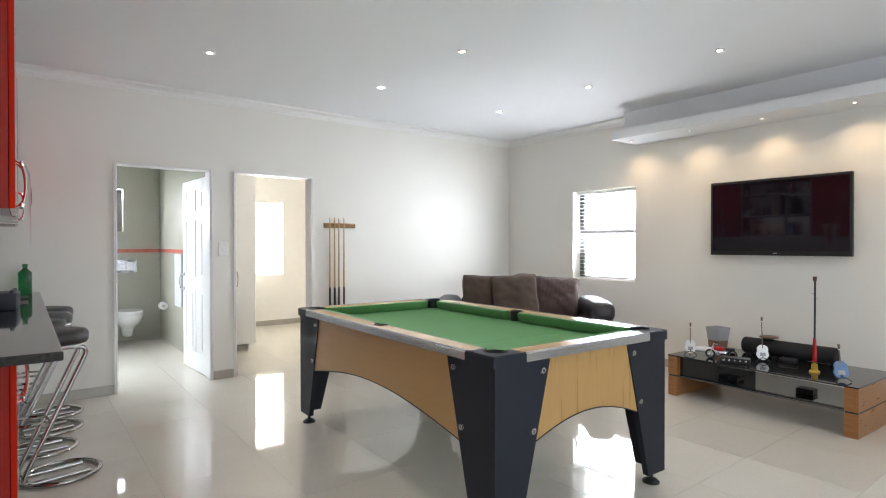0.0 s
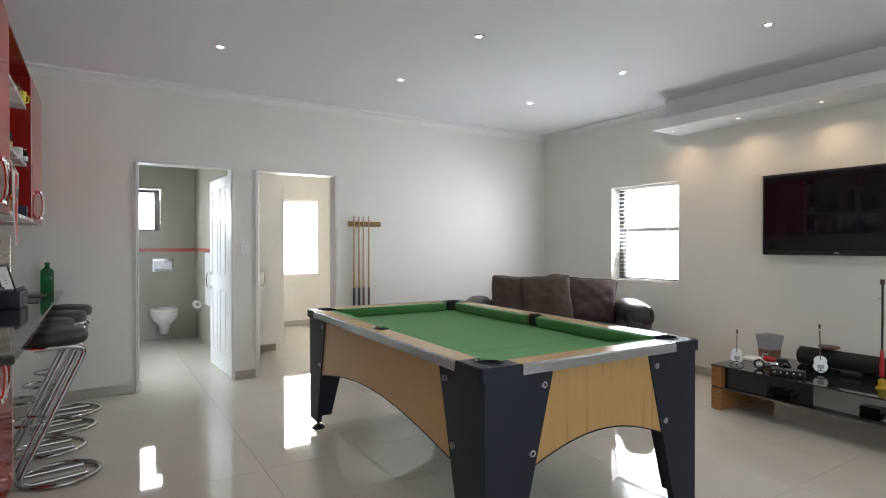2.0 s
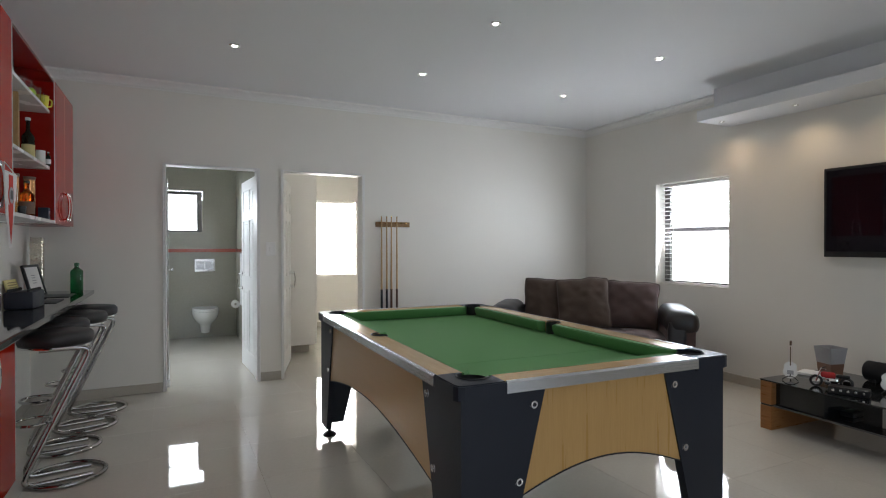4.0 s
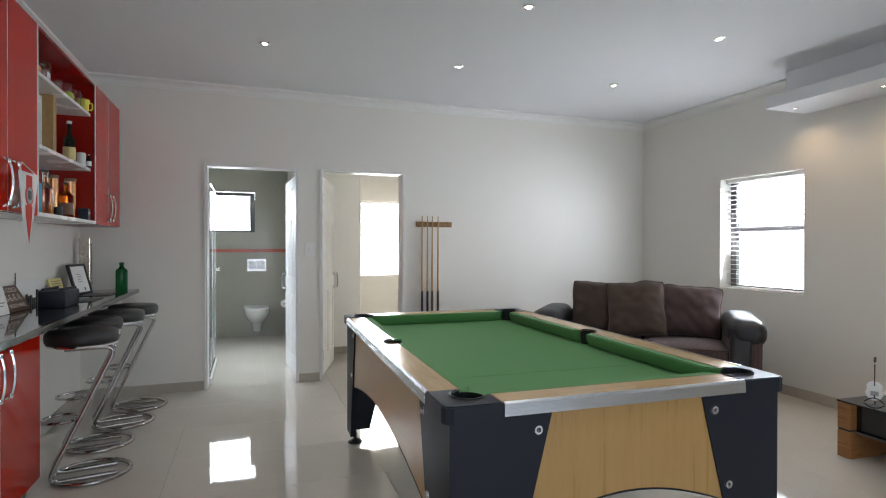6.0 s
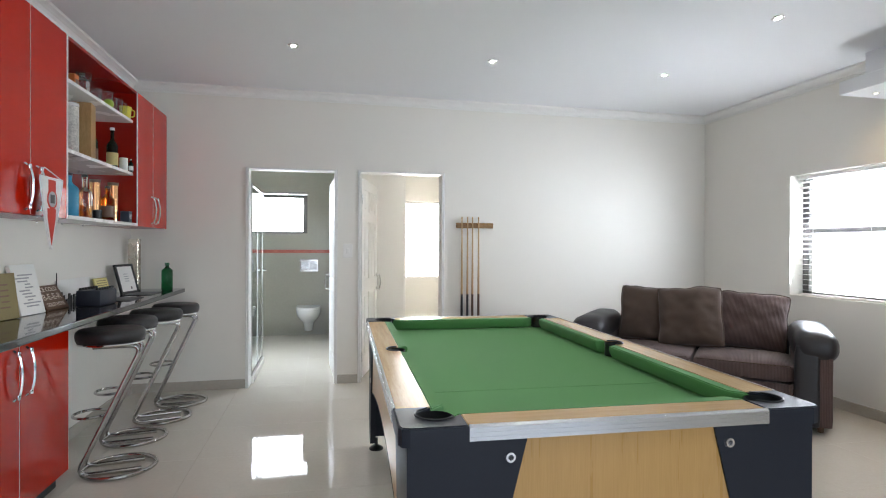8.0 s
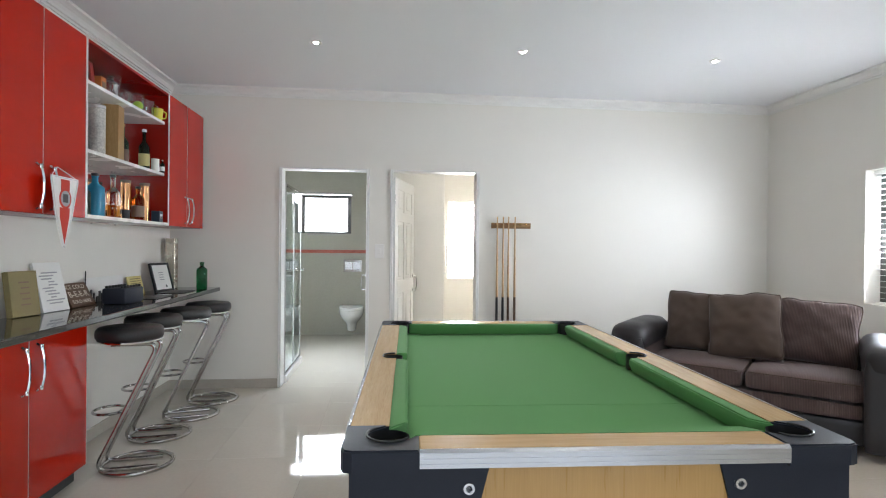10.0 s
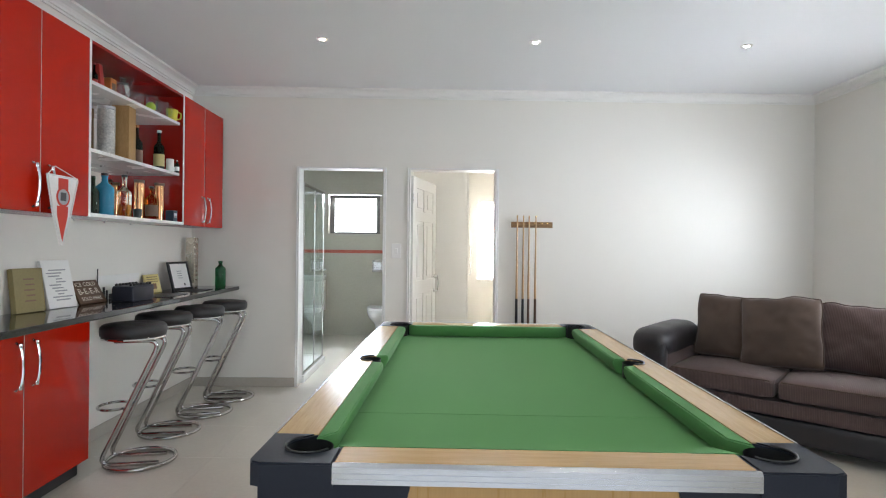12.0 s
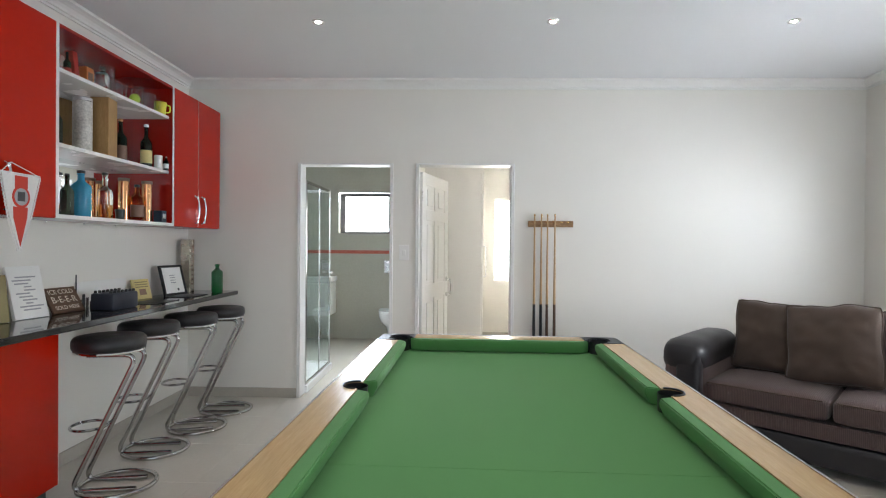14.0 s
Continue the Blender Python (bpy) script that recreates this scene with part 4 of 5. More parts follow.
prism(bm, [(0.184 * math.cos(math.pi * i / 24), -0.12 - 0.43 * math.sin(math.pi * i / 24) ** 0.8) for i in range(25)] + [(-0.16, -0.05), (0.16, -0.05)], "z", 0.418, 0.455)
bmesh.ops.bevel(bm, geom=[e for e in bm.edges if all(v.co.z > 0.45 for v in e.verts)], offset=0.012, segments=3, affect="EDGES")
part("lid", bm, M_CERAMIC, wc, "white plastic lid", 50)
fp = thing("flush_plate", "chrome flush plate with two buttons on the wall", "flush plate", pose(1.189, YB, 0.955))
part("plate", B(-0.135, 0.135, -0.014, -0.001, 0, 0.185, bevel=0.003, seg=2), M_DIMCHROME, fp)
part("button", B(-0.115, -0.005, -0.019, -0.0145, 0.03, 0.155, bevel=0.003), M_STEEL, fp)
part("button", B(0.005, 0.115, -0.019, -0.0145, 0.03, 0.155, bevel=0.003), M_STEEL, fp)

shw = thing("shower_cubicle", "glass shower cubicle with a chrome frame", "shower", pose(0.722, 5.962, 0))
part("tray", B(-1.90, 0.02, 0.0, 0.98, 0.0, 0.07, bevel=0.006, seg=2), M_CERAMIC, shw, "white shower tray")
for y, w in ((0.004, 0.018), (0.49, 0.006), (0.935, 0.018)):
    part("post", B(-0.012, 0.006, y, y + w, 0.0705, 1.96, bevel=0.003), M_DIMCHROME, shw, "chrome post")
for z in (0.0705, 1.93):
    part("rail", B(-0.012, 0.006, 0.031, 0.934, z, z + 0.025, bevel=0.003), M_DIMCHROME, shw, "chrome rail")
    part("rail", B(-1.88, -0.021, 0.94, 0.958, z, z + 0.03, bevel=0.003), M_CHROME, shw, "chrome rail")
for y0, y1 in ((0.032, 0.489), (0.4965, 0.934)):
    p = part("glass_panel", B(-0.006, 0.0, y0, y1, 0.101, 1.929), M_SHOWER, shw, "clear glass panel")
    p.visible_shadow = False
p = part("glass_panel", B(-1.87, -0.022, 0.946, 0.952, 0.101, 1.929), M_SHOWER, shw, "clear glass panel")
p.visible_shadow = False
bm = bmesh.new()
lathe(bm, [(0, 0), (0.012, 0), (0.010, 0.02), (0.016, 0.03), (0.012, 0.042), (0, 0.044)], 14)
part("knob", bm, M_CHROME, shw, "chrome knob", True, pose(0.012, 0.85, 1.07, 0, 90))

vn = thing("vanity", "white wall-hung vanity cabinet with a ceramic basin", "vanity", pose(-0.10, YB, 0.38))
part("cabinet", B(-0.45, 0.45, -0.46, -0.001, 0, 0.45, bevel=0.003), M_WHITE, vn)
for x0, x1 in ((-0.447, -0.002), (0.002, 0.447)):
    part("door", B(x0, x1, -0.478, -0.4605, 0.005, 0.44, bevel=0.002), M_WHITE, vn)
part("basin", B(-0.47, 0.47, -0.49, -0.001, 0.451, 0.54, bevel=0.025, seg=3), M_CERAMIC, vn, "white ceramic basin", True)
bm = bmesh.new()
tube(bm, rounded([(0, -0.10, 0.54), (0, -0.10, 0.68), (0, -0.24, 0.66)], 0.04), 0.012, 10)
part("tap", bm, M_CHROME, vn, "chrome tap", True)

tr = thing("toilet_roll_holder", "white toilet roll on a chrome wall holder", "toilet roll", pose(1.62, 8.31, 0.52))
bm = bmesh.new()
lathe(bm, [(0.02, -0.05), (0.052, -0.05), (0.052, 0.05), (0.02, 0.05), (0.02, -0.05)], 24)
part("roll", bm, M_PAPER, tr, "", 40, pose(-0.07, 0, 0, 90))
bm = bmesh.new()
tube(bm, rounded([(0, 0.075, 0.03), (-0.07, 0.075, 0.03), (-0.07, 0.075, 0.0), (-0.07, -0.065, 0.0)], 0.015), 0.006, 8)
part("arm", bm, M_CHROME, tr, "chrome arm", True)
tw = thing("towel_rail", "chrome towel rail with a hanging grey towel", "towel rail", pose(1.62, 7.31, 1.22))
bm = bmesh.new()
tube(bm, rounded([(0, -0.3, 0), (-0.07, -0.3, 0), (-0.07, 0.3, 0), (0, 0.3, 0)], 0.02), 0.009, 8)
part("rail", bm, M_CHROME, tw, "chrome bar", True)
bm = bmesh.new()
pts = []
for i in range(21):
    y = -0.18 + 0.36 * i / 20
    pts.append((-0.092 + 0.010 * math.sin(i * 1.1), y))
prism(bm, pts + [(a + 0.05, b) for a, b in pts[::-1]], "z", -0.62, 0.014)
part("towel", bm, mat("grey_towel", (0.50, 0.50, 0.49), 0.95, vary=0.08, fine=300, bump=0.4), tw, "grey cotton towel", 60)


# ---- things on the shelves and the counter ----
def flat(name, color, rough=0.5, metal=0.0, **k):
    return mat(name, color, rough, metal, vary=k.pop("vary", 0.08), scale=8, fine=90, bump=k.pop("bump", 0.03), **k)


M_BLUE = flat("turquoise_glaze", (0.035, 0.25, 0.40), 0.22)
M_AMBER = clear_glass("amber_liquor", (0.75, 0.30, 0.05), ior=1.36)
M_WINE = clear_glass("dark_green_glass", (0.02, 0.05, 0.02))
M_COPPER = flat("copper_foil", (0.75, 0.40, 0.20), 0.16, 1.0)
M_YELLOW = flat("yellow_glaze", (0.72, 0.60, 0.04), 0.3)
M_OLIVE = flat("olive_card", (0.25, 0.20, 0.08), 0.6)
M_REDCARD = flat("red_card", (0.45, 0.04, 0.03), 0.5)
M_ORANGE = flat("orange_card", (0.65, 0.22, 0.05), 0.5)
M_GOLDPAPER = flat("yellow_paper", (0.62, 0.52, 0.22), 0.6)
M_REDPAINT = flat("red_lacquer", (0.45, 0.02, 0.02), 0.2)
M_BLUEPAINT = flat("blue_lacquer", (0.04, 0.12, 0.27), 0.25)
M_GREY = flat("grey_print", (0.35, 0.35, 0.36), 0.6)
M_BROWN = flat("brown_print", (0.20, 0.11, 0.07), 0.5)
M_CLOTHRED = flat("red_cloth", (0.55, 0.05, 0.03), 0.85)
M_CLOTHWHITE = flat("white_cloth", (0.75, 0.72, 0.70), 0.85)


def L(prof, seg=24):
    bm = bmesh.new()
    lathe(bm, prof, seg)
    return bm


def bottle(label, x, y, z, r, h, body, cap=None, fill=None, liner=None, neck=0.3, square=False):
    b = thing("bottle", label, "bottle", pose(x, y, z), group="bottles on the bar shelves" if x < -0.0 and z > 1.2 else "")
    sh_ = h * (1 - neck - 0.12)
    bm = L([(0, 0), (r * 0.92, 0), (r, 0.008), (r, sh_), (r * 0.93, sh_ + h * 0.04), (r * 0.42, sh_ + h * 0.13), (r * 0.33, sh_ + h * 0.18), (r * 0.33, h * 0.93), (r * 0.38, h * 0.935), (r * 0.38, h * 0.96), (0, h * 0.96)], 4 if square else 24)
    if square:
        bmesh.ops.rotate(bm, verts=bm.verts[:], matrix=Matrix.Rotation(radians(45), 3, "Z"))
        bmesh.ops.bevel(bm, geom=[e for e in bm.edges if abs(e.verts[0].co.z - e.verts[1].co.z) > 0.004], offset=r * 0.25, segments=2, affect="EDGES")
    part("glass", bm, body, b, "", 35)
    part("cap", L([(0, h * 0.9605), (r * 0.36, h * 0.9605), (r * 0.36, h * 1.0), (0, h * 1.0)] if not cap else [(0, h * 0.9605), (r * 0.42, h * 0.9605), (r * 0.42, h * 1.02), (r * 0.3, h * 1.03), (0, h * 1.03)], 16), cap or M_BLACK, b, "", True)
    if liner:
        part("paper_label", L([(r * 1.015, sh_ * 0.2), (r * 1.015, sh_ * 0.72)], 24), liner, b, "paper label", True)
    if fill:
        part("liquor", L([(0, 0.006), (r * 0.88, 0.006), (r * 0.88, sh_ * fill), (0, sh_ * fill)]), M_AMBER, b, "amber liquor", True)
    return b


def tumbler(label, x, y, z, r, h, material=None, handle=False, name="drinking_glass", cat="glass"):
    g = thing(name, label, cat, pose(x, y, z, 0, 0, 40), group="glasses and mugs on the shelf")
    part("cup", L([(0, 0), (r * 0.8, 0), (r, h), (r * 0.93, h), (r * 0.74, 0.008), (0, 0.008)]), material or M_GLASS, g, "", 40)
    if handle:
        bm = bmesh.new()
        tube(bm, rounded([(r * 0.9, 0, h * 0.85), (r * 1.6, 0, h * 0.8), (r * 1.5, 0, h * 0.25), (r * 0.82, 0, h * 0.2)], 0.02, 4), 0.005, 8)
        part("handle", bm, material or M_GLASS, g, "", True)
    return g


def carton(name, label, cat, x, y, z, sx, sy, h, material, rz=0, lean=0, print_mat=None):
    c = thing(name, label, cat, pose(x, y, z, 0, 0, rz) @ pose(0, 0, 0, 0, -lean, 0))
    part("box", B(-sx / 2, sx / 2, -sy / 2, sy / 2, 0, h, bevel=0.002), material, c)
    if print_mat:
        part("print", B(sx / 2 + 0.0002, sx / 2 + 0.0012, -sy * 0.32, sy * 0.32, h * 0.35, h * 0.75), print_mat, c)
    return c


S1, S2, S3 = UZ0 + 0.0225, 1.8975, 2.2975
# bottom shelf
bottle("dark green glass bottle with black cap", -0.158, 4.102, S1, 0.036, 0.25, M_WINE)
bottle("turquoise ceramic bottle with a dark stopper", -0.147, 4.204, S1, 0.055, 0.275, M_BLUE, M_BLACK, neck=0.22)
bottle("clear whisky bottle half full of amber liquor", -0.135, 4.409, S1, 0.045, 0.29, M_GLASS, M_BLACK, fill=0.55)
tumbler("small dark glass tealight holder", -0.093, 4.496, S1, 0.030, 0.07, M_BLACK)
for x, y in ((-0.165, 4.652), (-0.112, 4.837)):
    t = thing("gift_tube", "shiny copper-coloured gift tube on the shelf", "gift tube", pose(x, y, S1), group="copper gift tubes")
    part("tube", L([(0, 0), (0.034, 0), (0.034, 0.27), (0, 0.27)]), M_COPPER, t, "", 40)
    part("lid", L([(0, 0.2705), (0.0352, 0.2705), (0.0352, 0.292), (0, 0.292)]), M_BROWN, t, "", 40)
bottle("round amber glass cognac bottle", -0.1, 4.7, S1, 0.042, 0.245, M_AMBER, M_BLACK, neck=0.25, liner=M_BROWN)
carton("small_box", "small dark blue box on the shelf", "box", -0.037, 4.876, S1, 0.06, 0.065, 0.085, flat("navy_card", (0.02, 0.03, 0.05), 0.4), print_mat=M_STEEL)
# middle shelf
t = thing("canister", "white printed cardboard whisky canister", "canister", pose(-0.147, 4.214, S2))
part("tube", L([(0, 0), (0.052, 0), (0.052, 0.31), (0, 0.31)]), flat("pale_print", (0.55, 0.53, 0.49), 0.42, vary=0.45), t, "", 40)
part("lid", L([(0, 0.3105), (0.053, 0.3105), (0.053, 0.335), (0, 0.335)]), M_STEEL, t, "", 40)
carton("wooden_box", "upright plain wooden bottle box", "wooden box", -0.135, 4.394, S2, 0.11, 0.115, 0.375, mat("pale_pine", (0.34, 0.19, 0.065), 0.45, scale=5, fine=40, bump=0.05, stretch=(8, 8, 1), second=(0.48, 0.30, 0.12)), 8)
bottle("tall dark wine bottle with gold label", -0.181, 4.642, S2, 0.038, 0.30, M_WINE, M_COPPER, liner=M_BROWN)
bottle("dark wine bottle with a gold label", -0.118, 4.837, S2, 0.038, 0.305, M_WINE, M_WHITE, liner=M_GOLDPAPER)
t = thing("candle", "white pillar candle jar on the shelf", "candle", pose(-0.057, 4.885, S2))
part("jar", L([(0, 0), (0.028, 0), (0.028, 0.10), (0, 0.10)]), M_PAPER, t, "", 40)
for y in (4.924,):
    bottle("small dark glass spice bottle", -0.02, y, S2, 0.016, 0.095, M_WINE, M_STEEL, liner=M_PAPER, neck=0.2)
bottle("small dark glass spice bottle", -0.061, 4.934, S2, 0.016, 0.095, M_WINE, M_STEEL, liner=M_PAPER, neck=0.2)
bottle("tall slim dark glass bottle", -0.199, 4.072, S2, 0.030, 0.31, M_WINE, M_GOLDPAPER, neck=0.35)
# top shelf
bottle("slim dark liqueur bottle with red label", -0.149, 4.087, S3, 0.020, 0.17, M_WINE, M_REDCARD, liner=M_REDCARD)
carton("small_box", "red cardboard box leaning on the shelf", "box", -0.148, 4.141, S3, 0.05, 0.045, 0.185, M_REDCARD, 4, 6)
carton("small_box", "orange and dark printed cardboard box", "box", -0.137, 4.233, S3, 0.05, 0.065, 0.12, M_ORANGE, 0, 0, M_BROWN)
tumbler("clear glass tumbler on the shelf", -0.136, 4.312, S3, 0.032, 0.12)
bottle("clear glass decanter with stopper", -0.145, 4.394, S3, 0.045, 0.17, M_GLASS, M_GLASS, neck=0.15)
tumbler("clear glass carafe on the shelf", -0.164, 4.472, S3, 0.045, 0.21)
tumbler("clear glass tumbler on the shelf", -0.094, 4.467, S3, 0.036, 0.10)
tumbler("clear glass tumbler on the shelf", -0.122, 4.554, S3, 0.036, 0.11)
t = thing("ball", "small lime green ball on the shelf", "ball", pose(-0.062, 4.603, S3))
part("skin", L([(0, 0), (0.018, 0.005), (0.03, 0.018), (0.034, 0.034), (0.03, 0.05), (0.018, 0.063), (0, 0.068)]), flat("lime_skin", (0.42, 0.55, 0.05), 0.5), t, "", True)
tumbler("clear glass beer mug with handle", -0.11, 4.71, S3, 0.042, 0.14, None, True, "beer_mug", "mug")
tumbler("clear glass beer mug with handle", -0.078, 4.812, S3, 0.040, 0.12, None, True, "beer_mug", "mug")
tumbler("yellow ceramic mug on the shelf", -0.047, 4.895, S3, 0.040, 0.085, M_YELLOW, True, "mug", "mug")

# on the counter
CZ = 0.9495
c = carton("gift_box", "olive gold printed gift box leaning on the wall", "box", -0.228, 3.662, CZ, 0.04, 0.17, 0.245, M_OLIVE, -14, 8)
for k in range(5):
    part("print_bar", B(0.0202, 0.0212, -0.03 + 0.01 * (k % 2), 0.03, 0.06 + 0.03 * k, 0.068 + 0.03 * k), M_BROWN, c)
c = carton("canvas_print", "white canvas print with grey lettering leaning on the wall", "picture", -0.205, 3.901, CZ, 0.022, 0.205, 0.29, M_PAPER, -8, 14)
rnd = random.Random(5)
for k in range(11):
    w0 = rnd.uniform(0.02, 0.075)
    o0 = rnd.uniform(-0.02, 0.02)
    part("print_bar", B(0.0112, 0.0121, o0 - w0, o0 + w0 * rnd.uniform(0.5, 1.0), 0.045 + 0.018 * k, 0.053 + 0.018 * k), M_GREY, c, "unreadable grey lettering")


def words(text, size, m, material, parent):
    cu = bpy.data.curves.new("lettering", "FONT")
    cu.body, cu.size, cu.align_x, cu.extrude = text, size, "CENTER", 0.0006
    tmp = new("lettering", cu)
    me = bpy.data.meshes.new_from_object(tmp.evaluated_get(bpy.context.evaluated_depsgraph_get()))
    bpy.data.objects.remove(tmp)
    me.materials.append(material)
    ob = new("lettering", me)
    ob.parent, ob.matrix_basis = parent, m
    return ob


sg = thing("wooden_sign", "dark wooden sign with cream lettering about cold beer", "sign", pose(-0.193, 4.175, CZ, 0, 0, -6) @ pose(0, 0, 0, 0, -30, 0))
part("board", B(-0.008, 0.008, -0.115, 0.115, 0, 0.165, bevel=0.002), M_DARKWOOD, sg)
for text, size, z in (("ICE COLD", 0.040, 0.123), ("B-E-E-R", 0.058, 0.066), ("SOLD HERE", 0.034, 0.022)):
    words(text, size, pose(0.0082, 0, z, 90, 0, 90), M_EDGE, sg)

sk = thing("skyline_ornament", "white board with a black city skyline cutout", "ornament", pose(-0.277, 4.598, CZ))
part("board", B(-0.004, 0.004, -0.26, 0.26, 0, 0.165, bevel=0.001), M_PAPER, sk)
part("spire", B(0.0045, 0.009, -0.262, -0.256, 0, 0.215), M_BLACK, sk)
rnd = random.Random(9)
for k in range(13):
    y = -0.235 + k * 0.036
    part("tower", B(0.0045, 0.010, y, y + rnd.uniform(0.016, 0.034), 0, rnd.uniform(0.03, 0.095)), M_BLACK, sk)

bx = thing("black_case", "small dark blue case with a studded top", "case", pose(-0.055, 4.389, CZ, 0, 0, -4))
part("body", B(-0.075, 0.075, -0.12, 0.12, 0, 0.105, bevel=0.012, seg=2), flat("navy_leatherette", (0.014, 0.017, 0.030), 0.5, bump=0.2), bx, "", True)
for k in range(14):
    part("stud", L([(0, 0.1055), (0.010, 0.1055), (0.010, 0.116), (0.006, 0.121), (0, 0.122)], 10), M_BLACK, bx, "", True, pose(-0.05 + 0.05 * (k % 2) * 2, -0.105 + (k // 2) * 0.035, 0))

pl = carton("plaque", "small cream plaque with printed picture leaning on the wall", "plaque", -0.22, 4.988, CZ, 0.014, 0.17, 0.15, M_GOLDPAPER, -10, 16)
part("print", B(0.0072, 0.0080, -0.03, 0.035, 0.03, 0.075), M_BROWN, pl)
for k in range(3):
    part("print_bar", B(0.0072, 0.0080, -0.06, 0.065, 0.088 + k * 0.018, 0.095 + k * 0.018), M_OLIVE, pl)
fr = thing("framed_certificate", "black picture frame with a white certificate", "certificate", pose(-0.15, 5.323, CZ, 0, 0, -12) @ pose(0, 0, 0, 0, -15, 0))
for a, b, c0, d0 in ((-0.125, 0.125, 0, 0.018), (-0.125, 0.125, 0.227, 0.245), (-0.125, -0.107, 0.018, 0.227), (0.107, 0.125, 0.018, 0.227)):
    part("frame_bar", B(-0.010, 0.010, a, b, c0, d0, bevel=0.002), M_BLACK, fr)
part("certificate", B(-0.004, 0.002, -0.107, 0.107, 0.018, 0.227), M_PAPER, fr, "white printed paper")
for k in range(4):
    part("print_bar", B(0.0022, 0.0030, -0.03, 0.03, 0.10 + k * 0.02, 0.106 + k * 0.02), M_GREY, fr)
part("emblem", B(0.0022, 0.0030, 0.03, 0.048, 0.035, 0.055), M_INK, fr)
tb = thing("whisky_tube", "tall metallic patterned bottle carton", "carton", pose(-0.215, 5.638, CZ))
part("carton", B(-0.04, 0.04, -0.04, 0.04, 0, 0.45, bevel=0.003), flat("champagne_foil", (0.55, 0.50, 0.42), 0.25, 0.8, vary=0.25), tb)
rnd = random.Random(3)
for k in range(9):
    z = 0.06 + k * 0.04
    part("print_bar", B(0.0402, 0.0412, -0.02 + rnd.uniform(0, 0.015), 0.02, z, z + rnd.uniform(0.01, 0.022)), M_BROWN, tb)
bottle("green glass bottle standing on the counter", 0.055, 5.613, CZ, 0.046, 0.235, M_GREENGLASS, M_GREENGLASS, neck=0.16)
for y in (4.78, 5.26):
    pm = thing("placemat", "dark woven placemat lying on the counter", "placemat", pose(-0.03, y, CZ), group="placemats")
    part("mat", B(-0.10, 0.10, -0.15, 0.15, 0, 0.004, bevel=0.001), M_BLACK, pm)

# pennant on the cabinet handle
pn = thing("pennant", "red and white fringed club pennant hanging from the handle", "pennant", pose(0.069, 3.481, 1.36))
PENNANT = [(-0.103, 0.318), (-0.062, 0.135), (0.0, -0.035), (0.066, 0.135), (0.118, 0.318)]
bm = bmesh.new()
prism(bm, PENNANT, "x", -0.002, 0.002)
part("cloth", bm, M_CLOTHWHITE, pn, "white cloth shield")
bm = bmesh.new()
prism(bm, [(-0.040, 0.168), (0.046, 0.168), (0.042, 0.118), (0.002, -0.018), (-0.038, 0.118)], "x", 0.0024, 0.0034)
part("lower_panel", bm, M_CLOTHRED, pn, "red cloth panel")
part("upper_panel", B(0.0024, 0.0034, -0.03, 0.045, 0.255, 0.312), M_CLOTHRED, pn, "red cloth panel")
part("crest", L([(0, 0.0), (0.052, 0.0), (0.052, 0.0012), (0, 0.0012)], 28), M_CLOTHRED, pn, "round crest", True, pose(0.0036, 0.005, 0.215, 0, 90))
part("crest_disc", L([(0, 0.0), (0.040, 0.0), (0.040, 0.0012), (0, 0.0012)], 28), M_GREY, pn, "", True, pose(0.0050, 0.005, 0.215, 0, 90))
part("crest_mark", B(0.0064, 0.0074, -0.018, 0.024, 0.195, 0.238, bevel=0.0), M_INK, pn)
bm = bmesh.new()
tube(bm, [(0, -0.108, 0.322), (0, 0.123, 0.322)], 0.004, 8)
part("rod", bm, M_CLOTHWHITE, pn, "", True)
bm = bmesh.new()
tube(bm, [(0, -0.103, 0.322), (-0.015, -0.03, 0.372), (0, 0.118, 0.322)], 0.0022, 6)
part("cord", bm, M_CLOTHWHITE, pn, "", True)
bm = bmesh.new()
for sgn, edge in ((-1, PENNANT[:3]), (1, PENNANT[:1:-1])):
    for (ya, za), (yb, zb) in zip(edge, edge[1:]):
        for k in range(11):
            f = k / 11
            y, z = ya + (yb - ya) * f, za + (zb - za) * f
            bmesh.ops.create_cube(bm, size=1.0, matrix=Matrix.Translation((0, y + sgn * 0.006, z - 0.009)) @ Matrix.Diagonal((0.003, 0.007, 0.018, 1)))
tagged(part("fringe", bm, M_CLOTHWHITE, pn, "white fringe"), kind="stuff")

# ---- on the low table ----
TZ = 0.3580


